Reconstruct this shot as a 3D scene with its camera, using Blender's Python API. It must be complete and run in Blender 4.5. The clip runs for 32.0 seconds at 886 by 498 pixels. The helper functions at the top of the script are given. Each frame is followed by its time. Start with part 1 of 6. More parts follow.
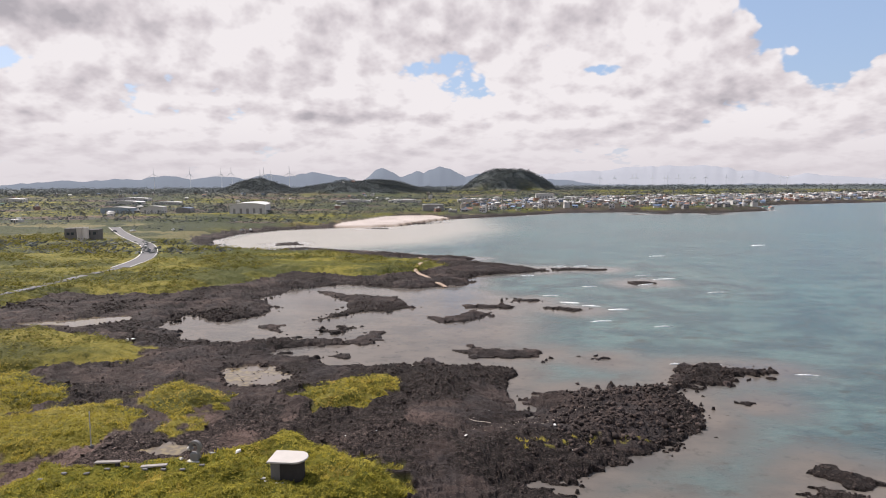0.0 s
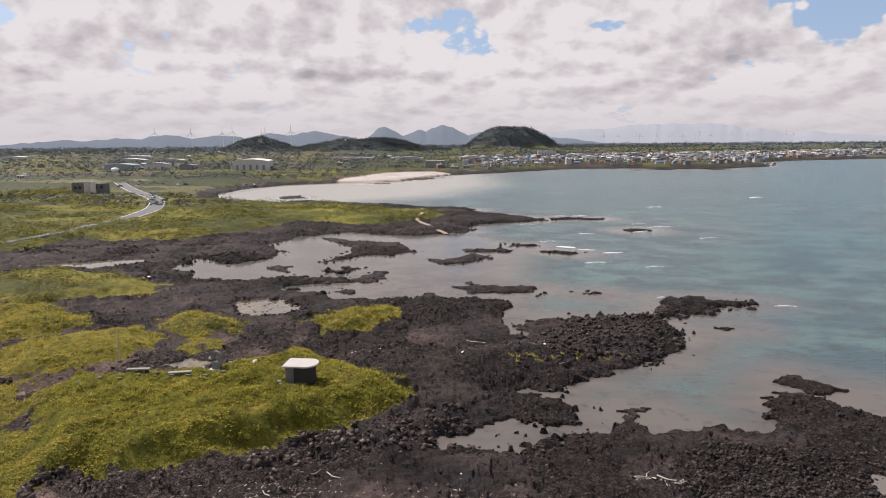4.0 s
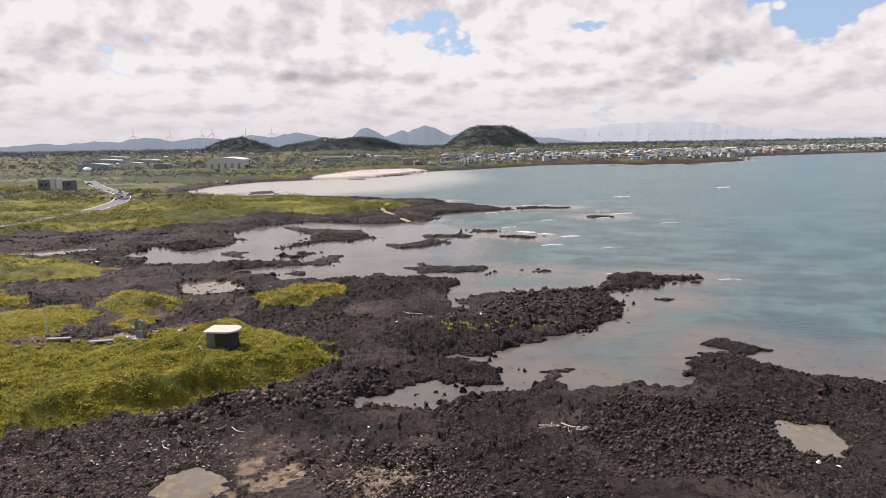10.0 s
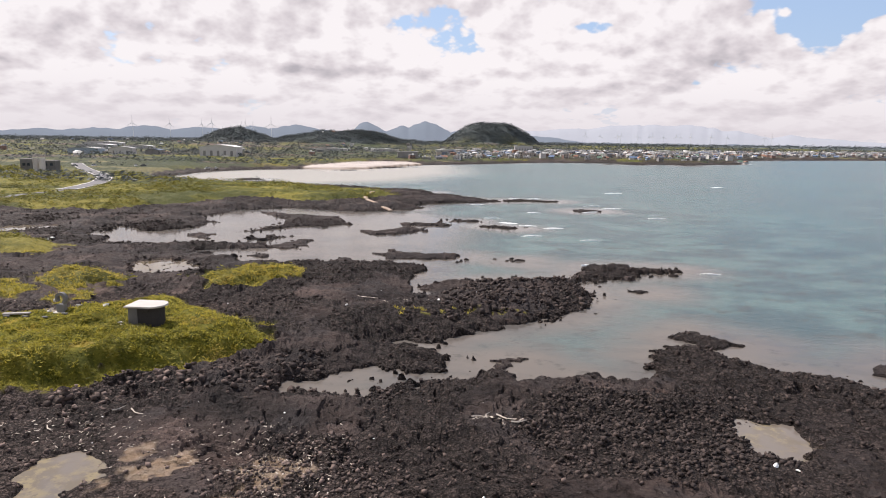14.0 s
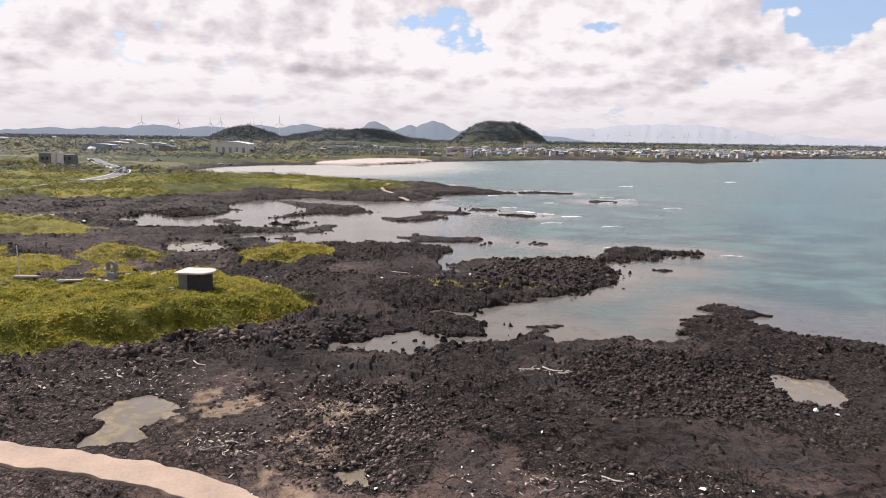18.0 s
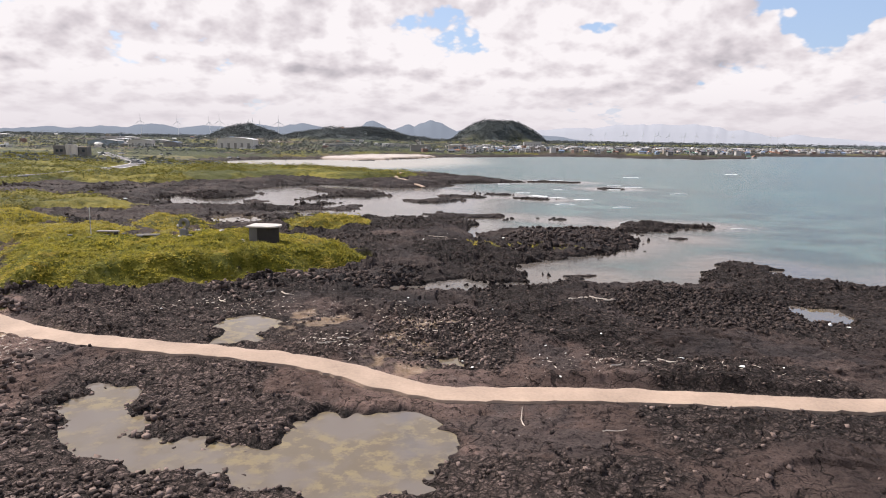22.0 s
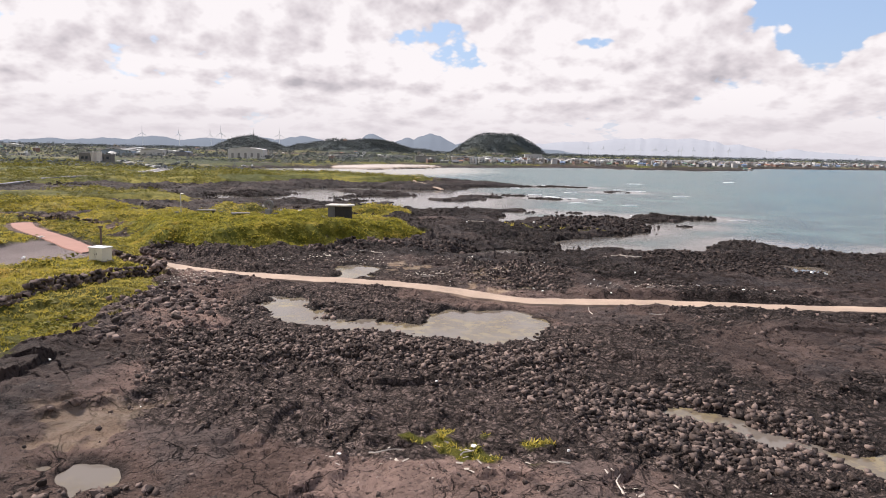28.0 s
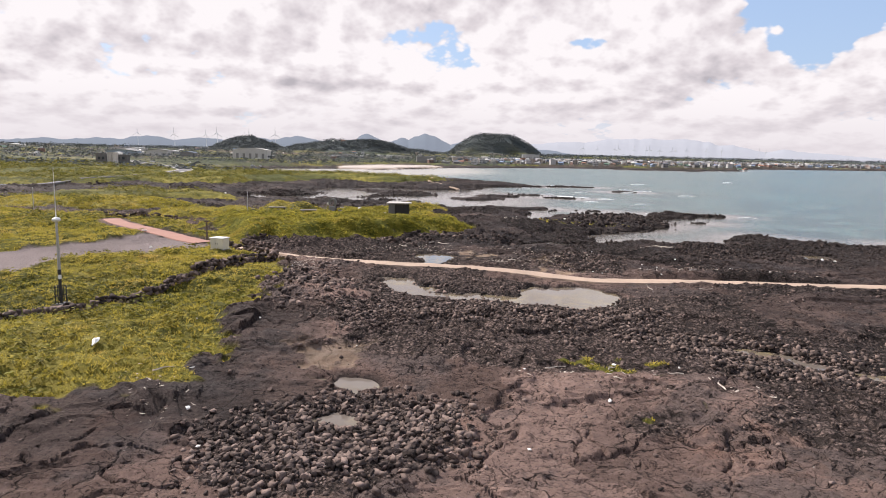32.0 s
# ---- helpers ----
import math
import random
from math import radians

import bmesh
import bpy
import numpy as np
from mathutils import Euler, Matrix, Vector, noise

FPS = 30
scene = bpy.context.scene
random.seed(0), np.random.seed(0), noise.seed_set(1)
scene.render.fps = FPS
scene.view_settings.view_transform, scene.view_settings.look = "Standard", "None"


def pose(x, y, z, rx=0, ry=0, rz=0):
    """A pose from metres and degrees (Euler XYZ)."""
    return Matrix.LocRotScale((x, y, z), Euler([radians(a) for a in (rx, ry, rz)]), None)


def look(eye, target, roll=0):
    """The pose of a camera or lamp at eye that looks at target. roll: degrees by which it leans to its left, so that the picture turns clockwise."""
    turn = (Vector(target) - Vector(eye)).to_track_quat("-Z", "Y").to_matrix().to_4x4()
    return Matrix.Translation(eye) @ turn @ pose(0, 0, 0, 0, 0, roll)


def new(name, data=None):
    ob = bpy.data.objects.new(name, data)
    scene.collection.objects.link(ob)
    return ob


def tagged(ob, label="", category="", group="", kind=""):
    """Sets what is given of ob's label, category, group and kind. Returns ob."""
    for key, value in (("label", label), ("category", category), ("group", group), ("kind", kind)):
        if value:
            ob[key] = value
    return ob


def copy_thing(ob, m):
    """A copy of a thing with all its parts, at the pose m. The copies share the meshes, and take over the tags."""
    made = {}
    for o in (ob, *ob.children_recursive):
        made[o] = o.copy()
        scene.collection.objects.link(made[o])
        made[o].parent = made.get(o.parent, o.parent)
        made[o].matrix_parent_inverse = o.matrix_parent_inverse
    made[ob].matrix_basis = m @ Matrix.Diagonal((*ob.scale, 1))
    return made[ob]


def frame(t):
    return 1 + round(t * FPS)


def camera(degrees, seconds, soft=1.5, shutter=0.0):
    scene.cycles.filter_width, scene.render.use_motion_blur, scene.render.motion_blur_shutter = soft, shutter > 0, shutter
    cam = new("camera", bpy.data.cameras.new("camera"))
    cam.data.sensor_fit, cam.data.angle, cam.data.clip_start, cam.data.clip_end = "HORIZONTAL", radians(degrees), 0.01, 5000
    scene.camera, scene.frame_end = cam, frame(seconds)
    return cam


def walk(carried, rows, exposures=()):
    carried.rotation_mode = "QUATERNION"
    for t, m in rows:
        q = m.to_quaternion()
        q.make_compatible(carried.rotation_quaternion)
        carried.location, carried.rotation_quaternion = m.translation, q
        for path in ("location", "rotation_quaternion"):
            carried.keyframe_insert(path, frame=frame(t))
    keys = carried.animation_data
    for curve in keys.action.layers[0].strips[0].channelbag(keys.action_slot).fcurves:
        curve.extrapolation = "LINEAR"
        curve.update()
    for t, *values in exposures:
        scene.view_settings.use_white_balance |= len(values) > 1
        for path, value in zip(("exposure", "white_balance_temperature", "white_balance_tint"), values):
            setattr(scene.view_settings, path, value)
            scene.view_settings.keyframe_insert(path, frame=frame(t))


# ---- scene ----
cam = camera(67.8, 32.0, 1.0)
METRES, EYE, TILT, LEAN, TURN = 89.6, 38.72, -5.7, 0.3, 0.0
ROWS = [
    (0.0, 0.0, 0.0, 0.0, 0.0, 0.0, -0.0),
    (0.5, 0.0006, -0.0073, -0.0049, 0.05, -0.32, -0.08),
    (1.0, 0.0018, -0.0154, -0.011, 0.11, -0.73, -0.08),
    (1.5, 0.0043, -0.0243, -0.0177, 0.18, -1.27, -0.14),
    (2.0, 0.0058, -0.0344, -0.0248, 0.17, -1.79, -0.1),
    (2.5, 0.007, -0.045, -0.0316, 0.19, -2.32, -0.03),
    (3.0, 0.0071, -0.0567, -0.0388, 0.19, -2.82, 0.04),
    (3.5, 0.0068, -0.069, -0.0447, 0.2, -3.33, 0.08),
    (5.5, 0.0271, -0.1176, -0.0658, 0.08, -3.58, 0.46),
    (6.0, 0.0393, -0.1264, -0.07, -1.07, -3.58, 0.56),
    (6.5, 0.0522, -0.1316, -0.0739, -1.35, -3.59, 0.6),
    (7.0, 0.0649, -0.1328, -0.0783, -1.47, -3.58, 0.59),
    (7.5, 0.077, -0.1305, -0.0831, -1.42, -3.57, 0.55),
    (8.0, 0.0861, -0.1262, -0.0886, -1.37, -3.67, 0.44),
    (8.5, 0.0923, -0.1196, -0.0941, -1.15, -3.74, 0.44),
    (9.0, 0.0956, -0.1108, -0.0985, -1.27, -3.71, 0.46),
    (9.5, 0.0963, -0.0983, -0.1027, -1.21, -3.56, 0.71),
    (10.0, 0.0991, -0.0849, -0.1068, -1.12, -3.39, 0.76),
    (10.5, 0.1053, -0.0713, -0.112, -1.13, -3.29, 0.58),
    (11.0, 0.1144, -0.0586, -0.1164, -1.15, -3.21, 0.25),
    (11.5, 0.1277, -0.0483, -0.1199, -1.28, -3.22, -0.45),
    (12.0, 0.1411, -0.0397, -0.123, -1.41, -3.42, -0.85),
    (12.5, 0.1527, -0.0321, -0.1267, -1.42, -3.54, -0.92),
    (13.0, 0.1623, -0.0253, -0.1305, -1.37, -3.63, -0.91),
    (13.5, 0.1705, -0.0193, -0.1347, -1.27, -3.66, -0.96),
    (15.5, 0.1721, -0.0024, -0.1537, -0.82, -3.53, -1.12),
    (16.0, 0.168, -0.004, -0.1595, -0.54, -3.64, -1.4),
    (16.5, 0.1609, -0.0103, -0.165, -0.35, -3.87, -1.5),
    (17.0, 0.1506, -0.0199, -0.1698, -0.15, -3.88, -1.42),
    (17.5, 0.1388, -0.0321, -0.1745, -0.05, -3.82, -1.31),
    (18.0, 0.1277, -0.0451, -0.1802, -0.59, -3.66, -1.06),
    (18.5, 0.1183, -0.0569, -0.1891, -0.92, -3.57, -1.09),
    (19.0, 0.1094, -0.068, -0.1998, -0.86, -3.52, -1.14),
    (19.5, 0.1002, -0.0795, -0.2103, -0.81, -3.45, -1.14),
    (20.0, 0.0905, -0.0918, -0.2192, -0.79, -3.47, -1.12),
    (20.5, 0.0815, -0.105, -0.2269, -0.74, -3.47, -1.14),
    (21.0, 0.0729, -0.1185, -0.2335, -0.77, -3.52, -1.16),
    (21.5, 0.0633, -0.1315, -0.238, -0.85, -3.6, -1.15),
    (22.0, 0.0537, -0.1449, -0.2424, -0.86, -3.64, -1.1),
    (22.5, 0.0444, -0.1584, -0.2466, -0.87, -3.52, -1.14),
    (23.0, 0.0366, -0.1727, -0.2519, -0.86, -3.19, -1.18),
    (23.5, 0.0296, -0.1883, -0.2567, -0.87, -2.82, -1.18),
    (24.0, 0.0231, -0.2043, -0.2617, -0.87, -2.48, -1.14),
    (24.5, 0.0167, -0.2208, -0.2668, -0.91, -2.43, -1.2),
    (25.0, 0.01, -0.2378, -0.2721, -0.93, -2.45, -1.23),
    (25.5, 0.0022, -0.2546, -0.2771, -0.99, -2.49, -1.21),
    (27.5, -0.0296, -0.3205, -0.2968, -1.04, -2.43, -1.34),
    (28.0, -0.0392, -0.3376, -0.3001, -1.07, -2.48, -1.29),
    (28.5, -0.0497, -0.355, -0.3017, -1.1, -2.51, -1.29),
    (29.0, -0.0613, -0.3723, -0.3029, -1.17, -2.51, -1.3),
    (29.5, -0.0734, -0.3896, -0.3038, -1.18, -2.51, -1.28),
    (30.0, -0.0859, -0.4075, -0.3053, -1.24, -2.49, -1.39),
    (30.5, -0.0995, -0.4258, -0.3065, -1.29, -2.52, -1.47),
    (31.0, -0.1154, -0.4441, -0.3081, -1.49, -2.48, -1.46),
    (31.5, -0.1337, -0.4624, -0.3096, -1.59, -2.46, -1.34),
    (32.0, -0.1532, -0.4804, -0.3107, -1.65, -2.46, -1.3),
]
walk(cam, [(t, pose(0, 0, EYE, TILT, LEAN, TURN) @ pose(METRES * x, METRES * y, METRES * z, 90 + pitch, roll, yaw)) for t, x, y, z, yaw, pitch, roll in ROWS],
     [(t, e, 6500, 15) for t, e in ((0.0, -0.10), (3.0, -0.26), (6.0, -0.24), (9.0, -0.10), (13.0, 0.0), (19.0, 0.04), (25.0, 0.03), (32.0, 0.07))])

# the plan below is drawn in units of 1.6 m, and brought to metres at the end
UNIT = 1.6

# ---- daylight ----
SUN_DIR = Vector((-0.62, 0.50, 0.84)).normalized()
sun_data = bpy.data.lights.new("sun", "SUN")
sun_data.energy, sun_data.angle, sun_data.color = 7.4, radians(0.6), (1.0, 0.94, 0.86)
sun = new("sun", sun_data)
sun.matrix_world = look(SUN_DIR * 100, (0, 0, 0))
scene.view_settings.exposure = 0.0


class Nodes:
    """Short hand for node trees."""

    def __init__(self, tree):
        self.t = tree
        tree.nodes.clear()

    def n(self, kind, ins=None, **props):
        node = self.t.nodes.new(kind)
        for k, v in props.items():
            setattr(node, k, v)
        for k, v in (ins or {}).items():
            if isinstance(v, bpy.types.NodeSocket):
                self.t.links.new(v, node.inputs[k])
            else:
                node.inputs[k].default_value = v
        return node

    def math(self, op, a, b=0.0, c=0.0, clamp=False):
        return self.n("ShaderNodeMath", {0: a, 1: b, 2: c}, operation=op, use_clamp=clamp).outputs[0]

    def step(self, v, lo, hi, a=0.0, b=1.0):
        return self.n("ShaderNodeMapRange", {0: v, 1: lo, 2: hi, 3: a, 4: b}, interpolation_type="SMOOTHSTEP").outputs[0]

    def noise(self, vec, scale, detail=4.0, rough=0.55, distort=0.0):
        return self.n("ShaderNodeTexNoise", {"Vector": vec, "Scale": scale, "Detail": detail, "Roughness": rough, "Distortion": distort}).outputs[0]

    def mix(self, f, a, b, mode="MIX"):
        node = self.n("ShaderNodeMix", data_type="RGBA", blend_type=mode)
        for k, v in ((0, f), (6, a), (7, b)):
            if isinstance(v, bpy.types.NodeSocket):
                self.t.links.new(v, node.inputs[k])
            else:
                node.inputs[k].default_value = v if k == 0 else (*v[:3], 1.0)
        return node.outputs[2]

    def link(self, a, b):
        self.t.links.new(a, b)


world = bpy.data.worlds.new("sky")
scene.world = world
world.use_nodes = True
w = Nodes(world.node_tree)
co = w.n("ShaderNodeTexCoord").outputs["Generated"]
xyz = w.n("ShaderNodeSeparateXYZ", {0: co}).outputs
sky = w.n("ShaderNodeTexSky", sky_type="NISHITA", sun_disc=False, sun_elevation=math.asin(SUN_DIR.z),
          sun_rotation=math.atan2(SUN_DIR.x, SUN_DIR.y), air_density=1.0, dust_density=1.5, ozone_density=1.2)
# broken cumulus: puffs that grow smaller towards the horizon
az = w.math("ARCTAN2", xyz[0], xyz[1])
el = w.math("ARCSINE", w.math("MAXIMUM", xyz[2], 0.0))
depth_ = w.math("ADD", el, 0.10)
across = w.math("MULTIPLY", az, 5.6)
upward = w.math("MULTIPLY", w.math("LOGARITHM", depth_, math.e), 2.2)


def puffs(lift, shift):
    """Cloud thickness, looked up a little higher and to the side."""
    v = w.n("ShaderNodeCombineXYZ", {0: w.math("ADD", across, 7.3 + shift), 1: w.math("ADD", upward, lift), 2: 0.37}).outputs[0]
    banks = w.noise(v, 0.85, 2.0, 0.5)
    heaps = w.noise(v, 1.7, 6.0, 0.52, 0.2)
    heads = w.n("ShaderNodeTexVoronoi", {"Vector": v, "Scale": 3.4, "Detail": 3.0, "Roughness": 0.55, "Smoothness": 0.6}, feature="SMOOTH_F1").outputs[0]
    return w.math("ADD", w.math("ADD", w.math("MULTIPLY", banks, 0.42), w.math("MULTIPLY", heaps, 0.58)), w.math("MULTIPLY", w.math("SUBTRACT", 0.45, heads), 0.29))


def blob(a0, e0, sa, se):
    """A soft round patch about an azimuth and a height, in radians."""
    dx = w.math("DIVIDE", w.math("SUBTRACT", az, a0), sa)
    dy = w.math("DIVIDE", w.math("SUBTRACT", el, e0), se)
    return w.math("EXPONENT", w.math("MULTIPLY", w.math("ADD", w.math("MULTIPLY", dx, dx), w.math("MULTIPLY", dy, dy)), -1.0))


thick = puffs(0.0, 0.0)
above = puffs(0.15, -0.08)
cover = w.math("ADD", thick, 0.345)
# clear gaps (minus) and heaped clouds (plus) in the deck: azimuth to the right, height, sizes, amount
for a0, e0, sa, se, amount in ((0.0, 0.183, 0.040, 0.018, -0.24), (0.245, 0.160, 0.036, 0.014, -0.30), (-0.545, 0.160, 0.045, 0.016, -0.22), (0.56, 0.225, 0.155, 0.064, -0.78),
                               (0.535, 0.150, 0.034, 0.034, -0.36), (0.64, 0.125, 0.075, 0.050, 0.30), (0.66, 0.275, 0.05, 0.018, 0.34), (0.30, 0.215, 0.12, 0.06, 0.16), (-0.30, 0.20, 0.20, 0.05, 0.10)):
    cover = w.math("ADD", cover, w.math("MULTIPLY", blob(a0, e0, sa, se), amount))
# the deck breaks up overhead, where it is seen from straight below
cover = w.math("SUBTRACT", cover, w.step(el, 0.30, 0.80, 0.0, 0.30))
mask = w.step(cover, 0.465, 0.545)
shade = w.math("ADD", w.math("MULTIPLY", w.math("SUBTRACT", thick, above), 1.9), 0.64)
shade = w.math("ADD", shade, w.math("MULTIPLY", w.math("SUBTRACT", 0.5, thick), 0.9))
# grey undersides of the thicker banks
for a0, e0, sa, se, amount in ((-0.55, 0.216, 0.17, 0.024, 0.55), (-0.63, 0.118, 0.07, 0.018, 0.40), (-0.36, 0.135, 0.09, 0.022, 0.24), (0.0, 0.245, 0.12, 0.02, 0.16), (-0.15, 0.10, 0.06, 0.012, 0.2), (0.42, 0.120, 0.10, 0.016, 0.22)):
    shade = w.math("SUBTRACT", shade, w.math("MULTIPLY", blob(a0, e0, sa, se), amount))
body = w.n("ShaderNodeValToRGB", {0: shade})
ramp = body.color_ramp
ramp.elements[0].position, ramp.elements[0].color = 0.20, (0.47, 0.45, 0.475, 1)
ramp.elements[1].position, ramp.elements[1].color = 0.86, (0.93, 0.905, 0.90, 1)
e = ramp.elements.new(0.55)
e.color = (0.71, 0.67, 0.685, 1)
cloud = body.outputs[0]
haze = w.step(el, 0.0, 0.10, 1.0, 0.0)
cloud = w.mix(w.math("MULTIPLY", haze, 0.75), cloud, (0.74, 0.705, 0.725))
blue = w.mix(1.0, w.n("ShaderNodeMix", {0: 1.0, 6: sky.outputs[0], 7: (0.06, 0.06, 0.06, 1)}, data_type="RGBA", blend_type="MULTIPLY").outputs[2], (0.25, 0.35, 0.51), "ADD")
full = w.mix(w.math("MAXIMUM", mask, w.math("MULTIPLY", haze, 0.9)), blue, cloud)
bg = w.n("ShaderNodeBackground", {0: full, 1: 1.0})
w.link(bg.outputs[0], w.n("ShaderNodeOutputWorld").inputs[0])


# ---- materials ----
def material(name):
    m = bpy.data.materials.new(name)
    m.use_nodes = True
    return m, Nodes(m.node_tree)


def finish(k, colour, rough=0.9, height=None, dist=0.05, strength=0.6, metal=0.0, spec=0.3, **more):
    b = k.n("ShaderNodeBsdfPrincipled", {"Base Color": colour if isinstance(colour, bpy.types.NodeSocket) else (*colour, 1), "Roughness": rough, "Metallic": metal, "Specular IOR Level": spec, **more})
    if height is not None:
        k.link(k.n("ShaderNodeBump", {"Height": height, "Distance": dist, "Strength": strength}).outputs[0], b.inputs["Normal"])
    k.link(b.outputs[0], k.n("ShaderNodeOutputMaterial").inputs[0])


def place(k):
    return k.n("ShaderNodeVectorMath", {0: k.n("ShaderNodeNewGeometry").outputs["Position"], 3: 1 / UNIT}, operation="SCALE").outputs[0]


def plain(name, c, rough=0.85, var=0.25, scale=2.0, metal=0.0, spec=0.3, bump=0.01, rnd=0.15):
    """A weathered single-colour surface: stains and grain, with each piece a little different."""
    m, k = material(name)
    p = place(k)
    big, fine = k.noise(p, scale * 0.35, 4), k.noise(p, scale * 6, 5)
    v = k.math("ADD", k.math("MULTIPLY", big, var * 1.4), k.math("MULTIPLY", fine, var * 0.8))
    v = k.math("ADD", v, 1.0 - var * 1.1)
    r = k.n("ShaderNodeObjectInfo").outputs["Random"]
    v = k.math("MULTIPLY", v, k.math("ADD", k.math("MULTIPLY", r, 2 * rnd), 1.0 - rnd))
    col = k.n("ShaderNodeMix", {6: (*c, 1), 7: k.n("ShaderNodeCombineColor", {0: v, 1: v, 2: v}).outputs[0], 0: 1.0}, data_type="RGBA", blend_type="MULTIPLY").outputs[2]
    finish(k, col, rough, fine, bump, 0.5, metal, spec)
    return m


def ground_material():
    """Basalt, grass, sand, soil and fields on the one ground sheet, mixed by where each lies in the plan."""
    m, k = material("shore_ground")
    p = place(k)
    cov = k.n("ShaderNodeSeparateColor", {0: k.n("ShaderNodeAttribute", attribute_name="cover").outputs["Color"]}).outputs
    aux = k.n("ShaderNodeSeparateColor", {0: k.n("ShaderNodeAttribute", attribute_name="kind_mix").outputs["Color"]}).outputs
    n1, n2, n3, n4 = k.noise(p, 0.16, 5), k.noise(p, 0.9, 6, 0.62), k.noise(p, 4.5, 7, 0.65), k.noise(p, 18.0, 4, 0.6)
    # basalt: black and wet by the sea, brown and dusty on the upper shelf; smooth cracked plates with rubble between
    wet = aux[2]
    rel = k.n("ShaderNodeSeparateColor", {0: k.n("ShaderNodeAttribute", attribute_name="relief").outputs["Color"]}).outputs
    warp = k.n("ShaderNodeVectorMath", {0: p, 1: k.n("ShaderNodeVectorMath", {0: k.n("ShaderNodeTexNoise", {"Vector": p, "Scale": 0.7, "Detail": 5.0}).outputs[1], 1: (3.2, 3.2, 0.2)}, operation="MULTIPLY").outputs[0]}).outputs[0]
    loose = k.step(k.math("ADD", rel[0], k.math("MULTIPLY", k.math("SUBTRACT", n2, 0.5), 1.6)), 0.35, 0.65)
    dark = k.mix(k.step(n1, 0.35, 0.66), (0.027, 0.022, 0.021), (0.060, 0.045, 0.040))
    dry = k.mix(k.step(n1, 0.36, 0.62), (0.150, 0.103, 0.087), (0.215, 0.146, 0.122))
    lava = k.mix(wet, dry, dark)
    tone = k.math("ADD", 0.62, k.math("MULTIPLY", rel[1], 0.8))
    lava = k.mix(1.0, lava, k.n("ShaderNodeCombineColor", {0: tone, 1: tone, 2: tone}).outputs[0], "MULTIPLY")
    lava = k.mix(k.step(k.noise(p, 0.24, 5, 0.6), 0.50, 0.60, 0, 0.7), lava, k.mix(wet, (0.098, 0.080, 0.075), (0.040, 0.035, 0.035)))
    # dust and salt on the tops of the plates, rust-brown stains, pale crusts
    lava = k.mix(k.step(n2, 0.53, 0.68, 0, 0.45), lava, k.mix(wet, (0.225, 0.162, 0.140), (0.080, 0.062, 0.057)))
    lava = k.mix(k.step(k.noise(p, 0.33, 4, 0.6), 0.58, 0.74, 0, 0.45), lava, k.mix(wet, (0.230, 0.132, 0.095), (0.090, 0.058, 0.047)))
    speck = k.step(k.noise(p, 5.0, 4, 0.7), 0.66, 0.72, 0, 0.6)
    lava = k.mix(k.math("MULTIPLY", speck, k.step(k.noise(p, 0.22, 3), 0.44, 0.60)), lava, (0.42, 0.39, 0.36))
    # clinker grain; the shade inside the pores is painted near-black
    n5 = k.noise(p, 7.0, 7, 0.75)
    n6 = k.noise(p, 2.6, 6, 0.70)
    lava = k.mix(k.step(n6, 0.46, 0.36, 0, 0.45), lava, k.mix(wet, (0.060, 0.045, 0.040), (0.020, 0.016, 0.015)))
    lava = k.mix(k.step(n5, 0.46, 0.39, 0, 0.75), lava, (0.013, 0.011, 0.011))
    lava = k.mix(k.step(n5, 0.54, 0.68, 0, 0.5), lava, k.mix(wet, (0.240, 0.178, 0.156), (0.098, 0.078, 0.072)))
    patch = k.step(k.noise(p, 0.52, 6, 0.68), 0.49, 0.42, 0, 0.25)
    # long joints and finer shrinkage cracks, their shade painted in near-black
    cr = k.n("ShaderNodeTexVoronoi", {"Vector": warp, "Scale": 0.30}, feature="DISTANCE_TO_EDGE").outputs[0]
    crack = k.step(cr, 0.002, 0.013, 1.0, 0.0)
    fine_cr = k.n("ShaderNodeTexVoronoi", {"Vector": warp, "Scale": 1.05}, feature="DISTANCE_TO_EDGE").outputs[0]
    fine = k.math("MULTIPLY", k.step(fine_cr, 0.0, 0.040, 1.0, 0.0), k.step(k.noise(p, 0.5, 3), 0.40, 0.52))
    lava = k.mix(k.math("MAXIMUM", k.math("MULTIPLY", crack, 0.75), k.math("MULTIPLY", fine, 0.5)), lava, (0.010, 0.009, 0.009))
    # rubble: angular stones of two sizes, with shade painted into gaps and pores
    jag = k.n("ShaderNodeVectorMath", {0: p, 1: k.n("ShaderNodeVectorMath", {0: k.n("ShaderNodeTexNoise", {"Vector": p, "Scale": 2.6, "Detail": 5.0, "Roughness": 0.65}).outputs[1], 1: (0.42, 0.42, 0.05)}, operation="MULTIPLY").outputs[0]}).outputs[0]
    big, small = (k.n("ShaderNodeSeparateColor", {0: k.n("ShaderNodeTexVoronoi", {"Vector": jag, "Scale": sc}).outputs["Color"]}).outputs[0] for sc in (2.0, 5.2))
    e1, e2 = (k.n("ShaderNodeTexVoronoi", {"Vector": jag, "Scale": sc}, feature="DISTANCE_TO_EDGE").outputs[0] for sc in (2.0, 5.2))
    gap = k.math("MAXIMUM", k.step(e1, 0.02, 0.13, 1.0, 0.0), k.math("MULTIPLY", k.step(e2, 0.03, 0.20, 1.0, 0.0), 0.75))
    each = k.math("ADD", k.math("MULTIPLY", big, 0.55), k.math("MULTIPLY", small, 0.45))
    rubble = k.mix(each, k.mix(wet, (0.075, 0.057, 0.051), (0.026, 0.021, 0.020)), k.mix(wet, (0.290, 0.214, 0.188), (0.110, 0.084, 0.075)))
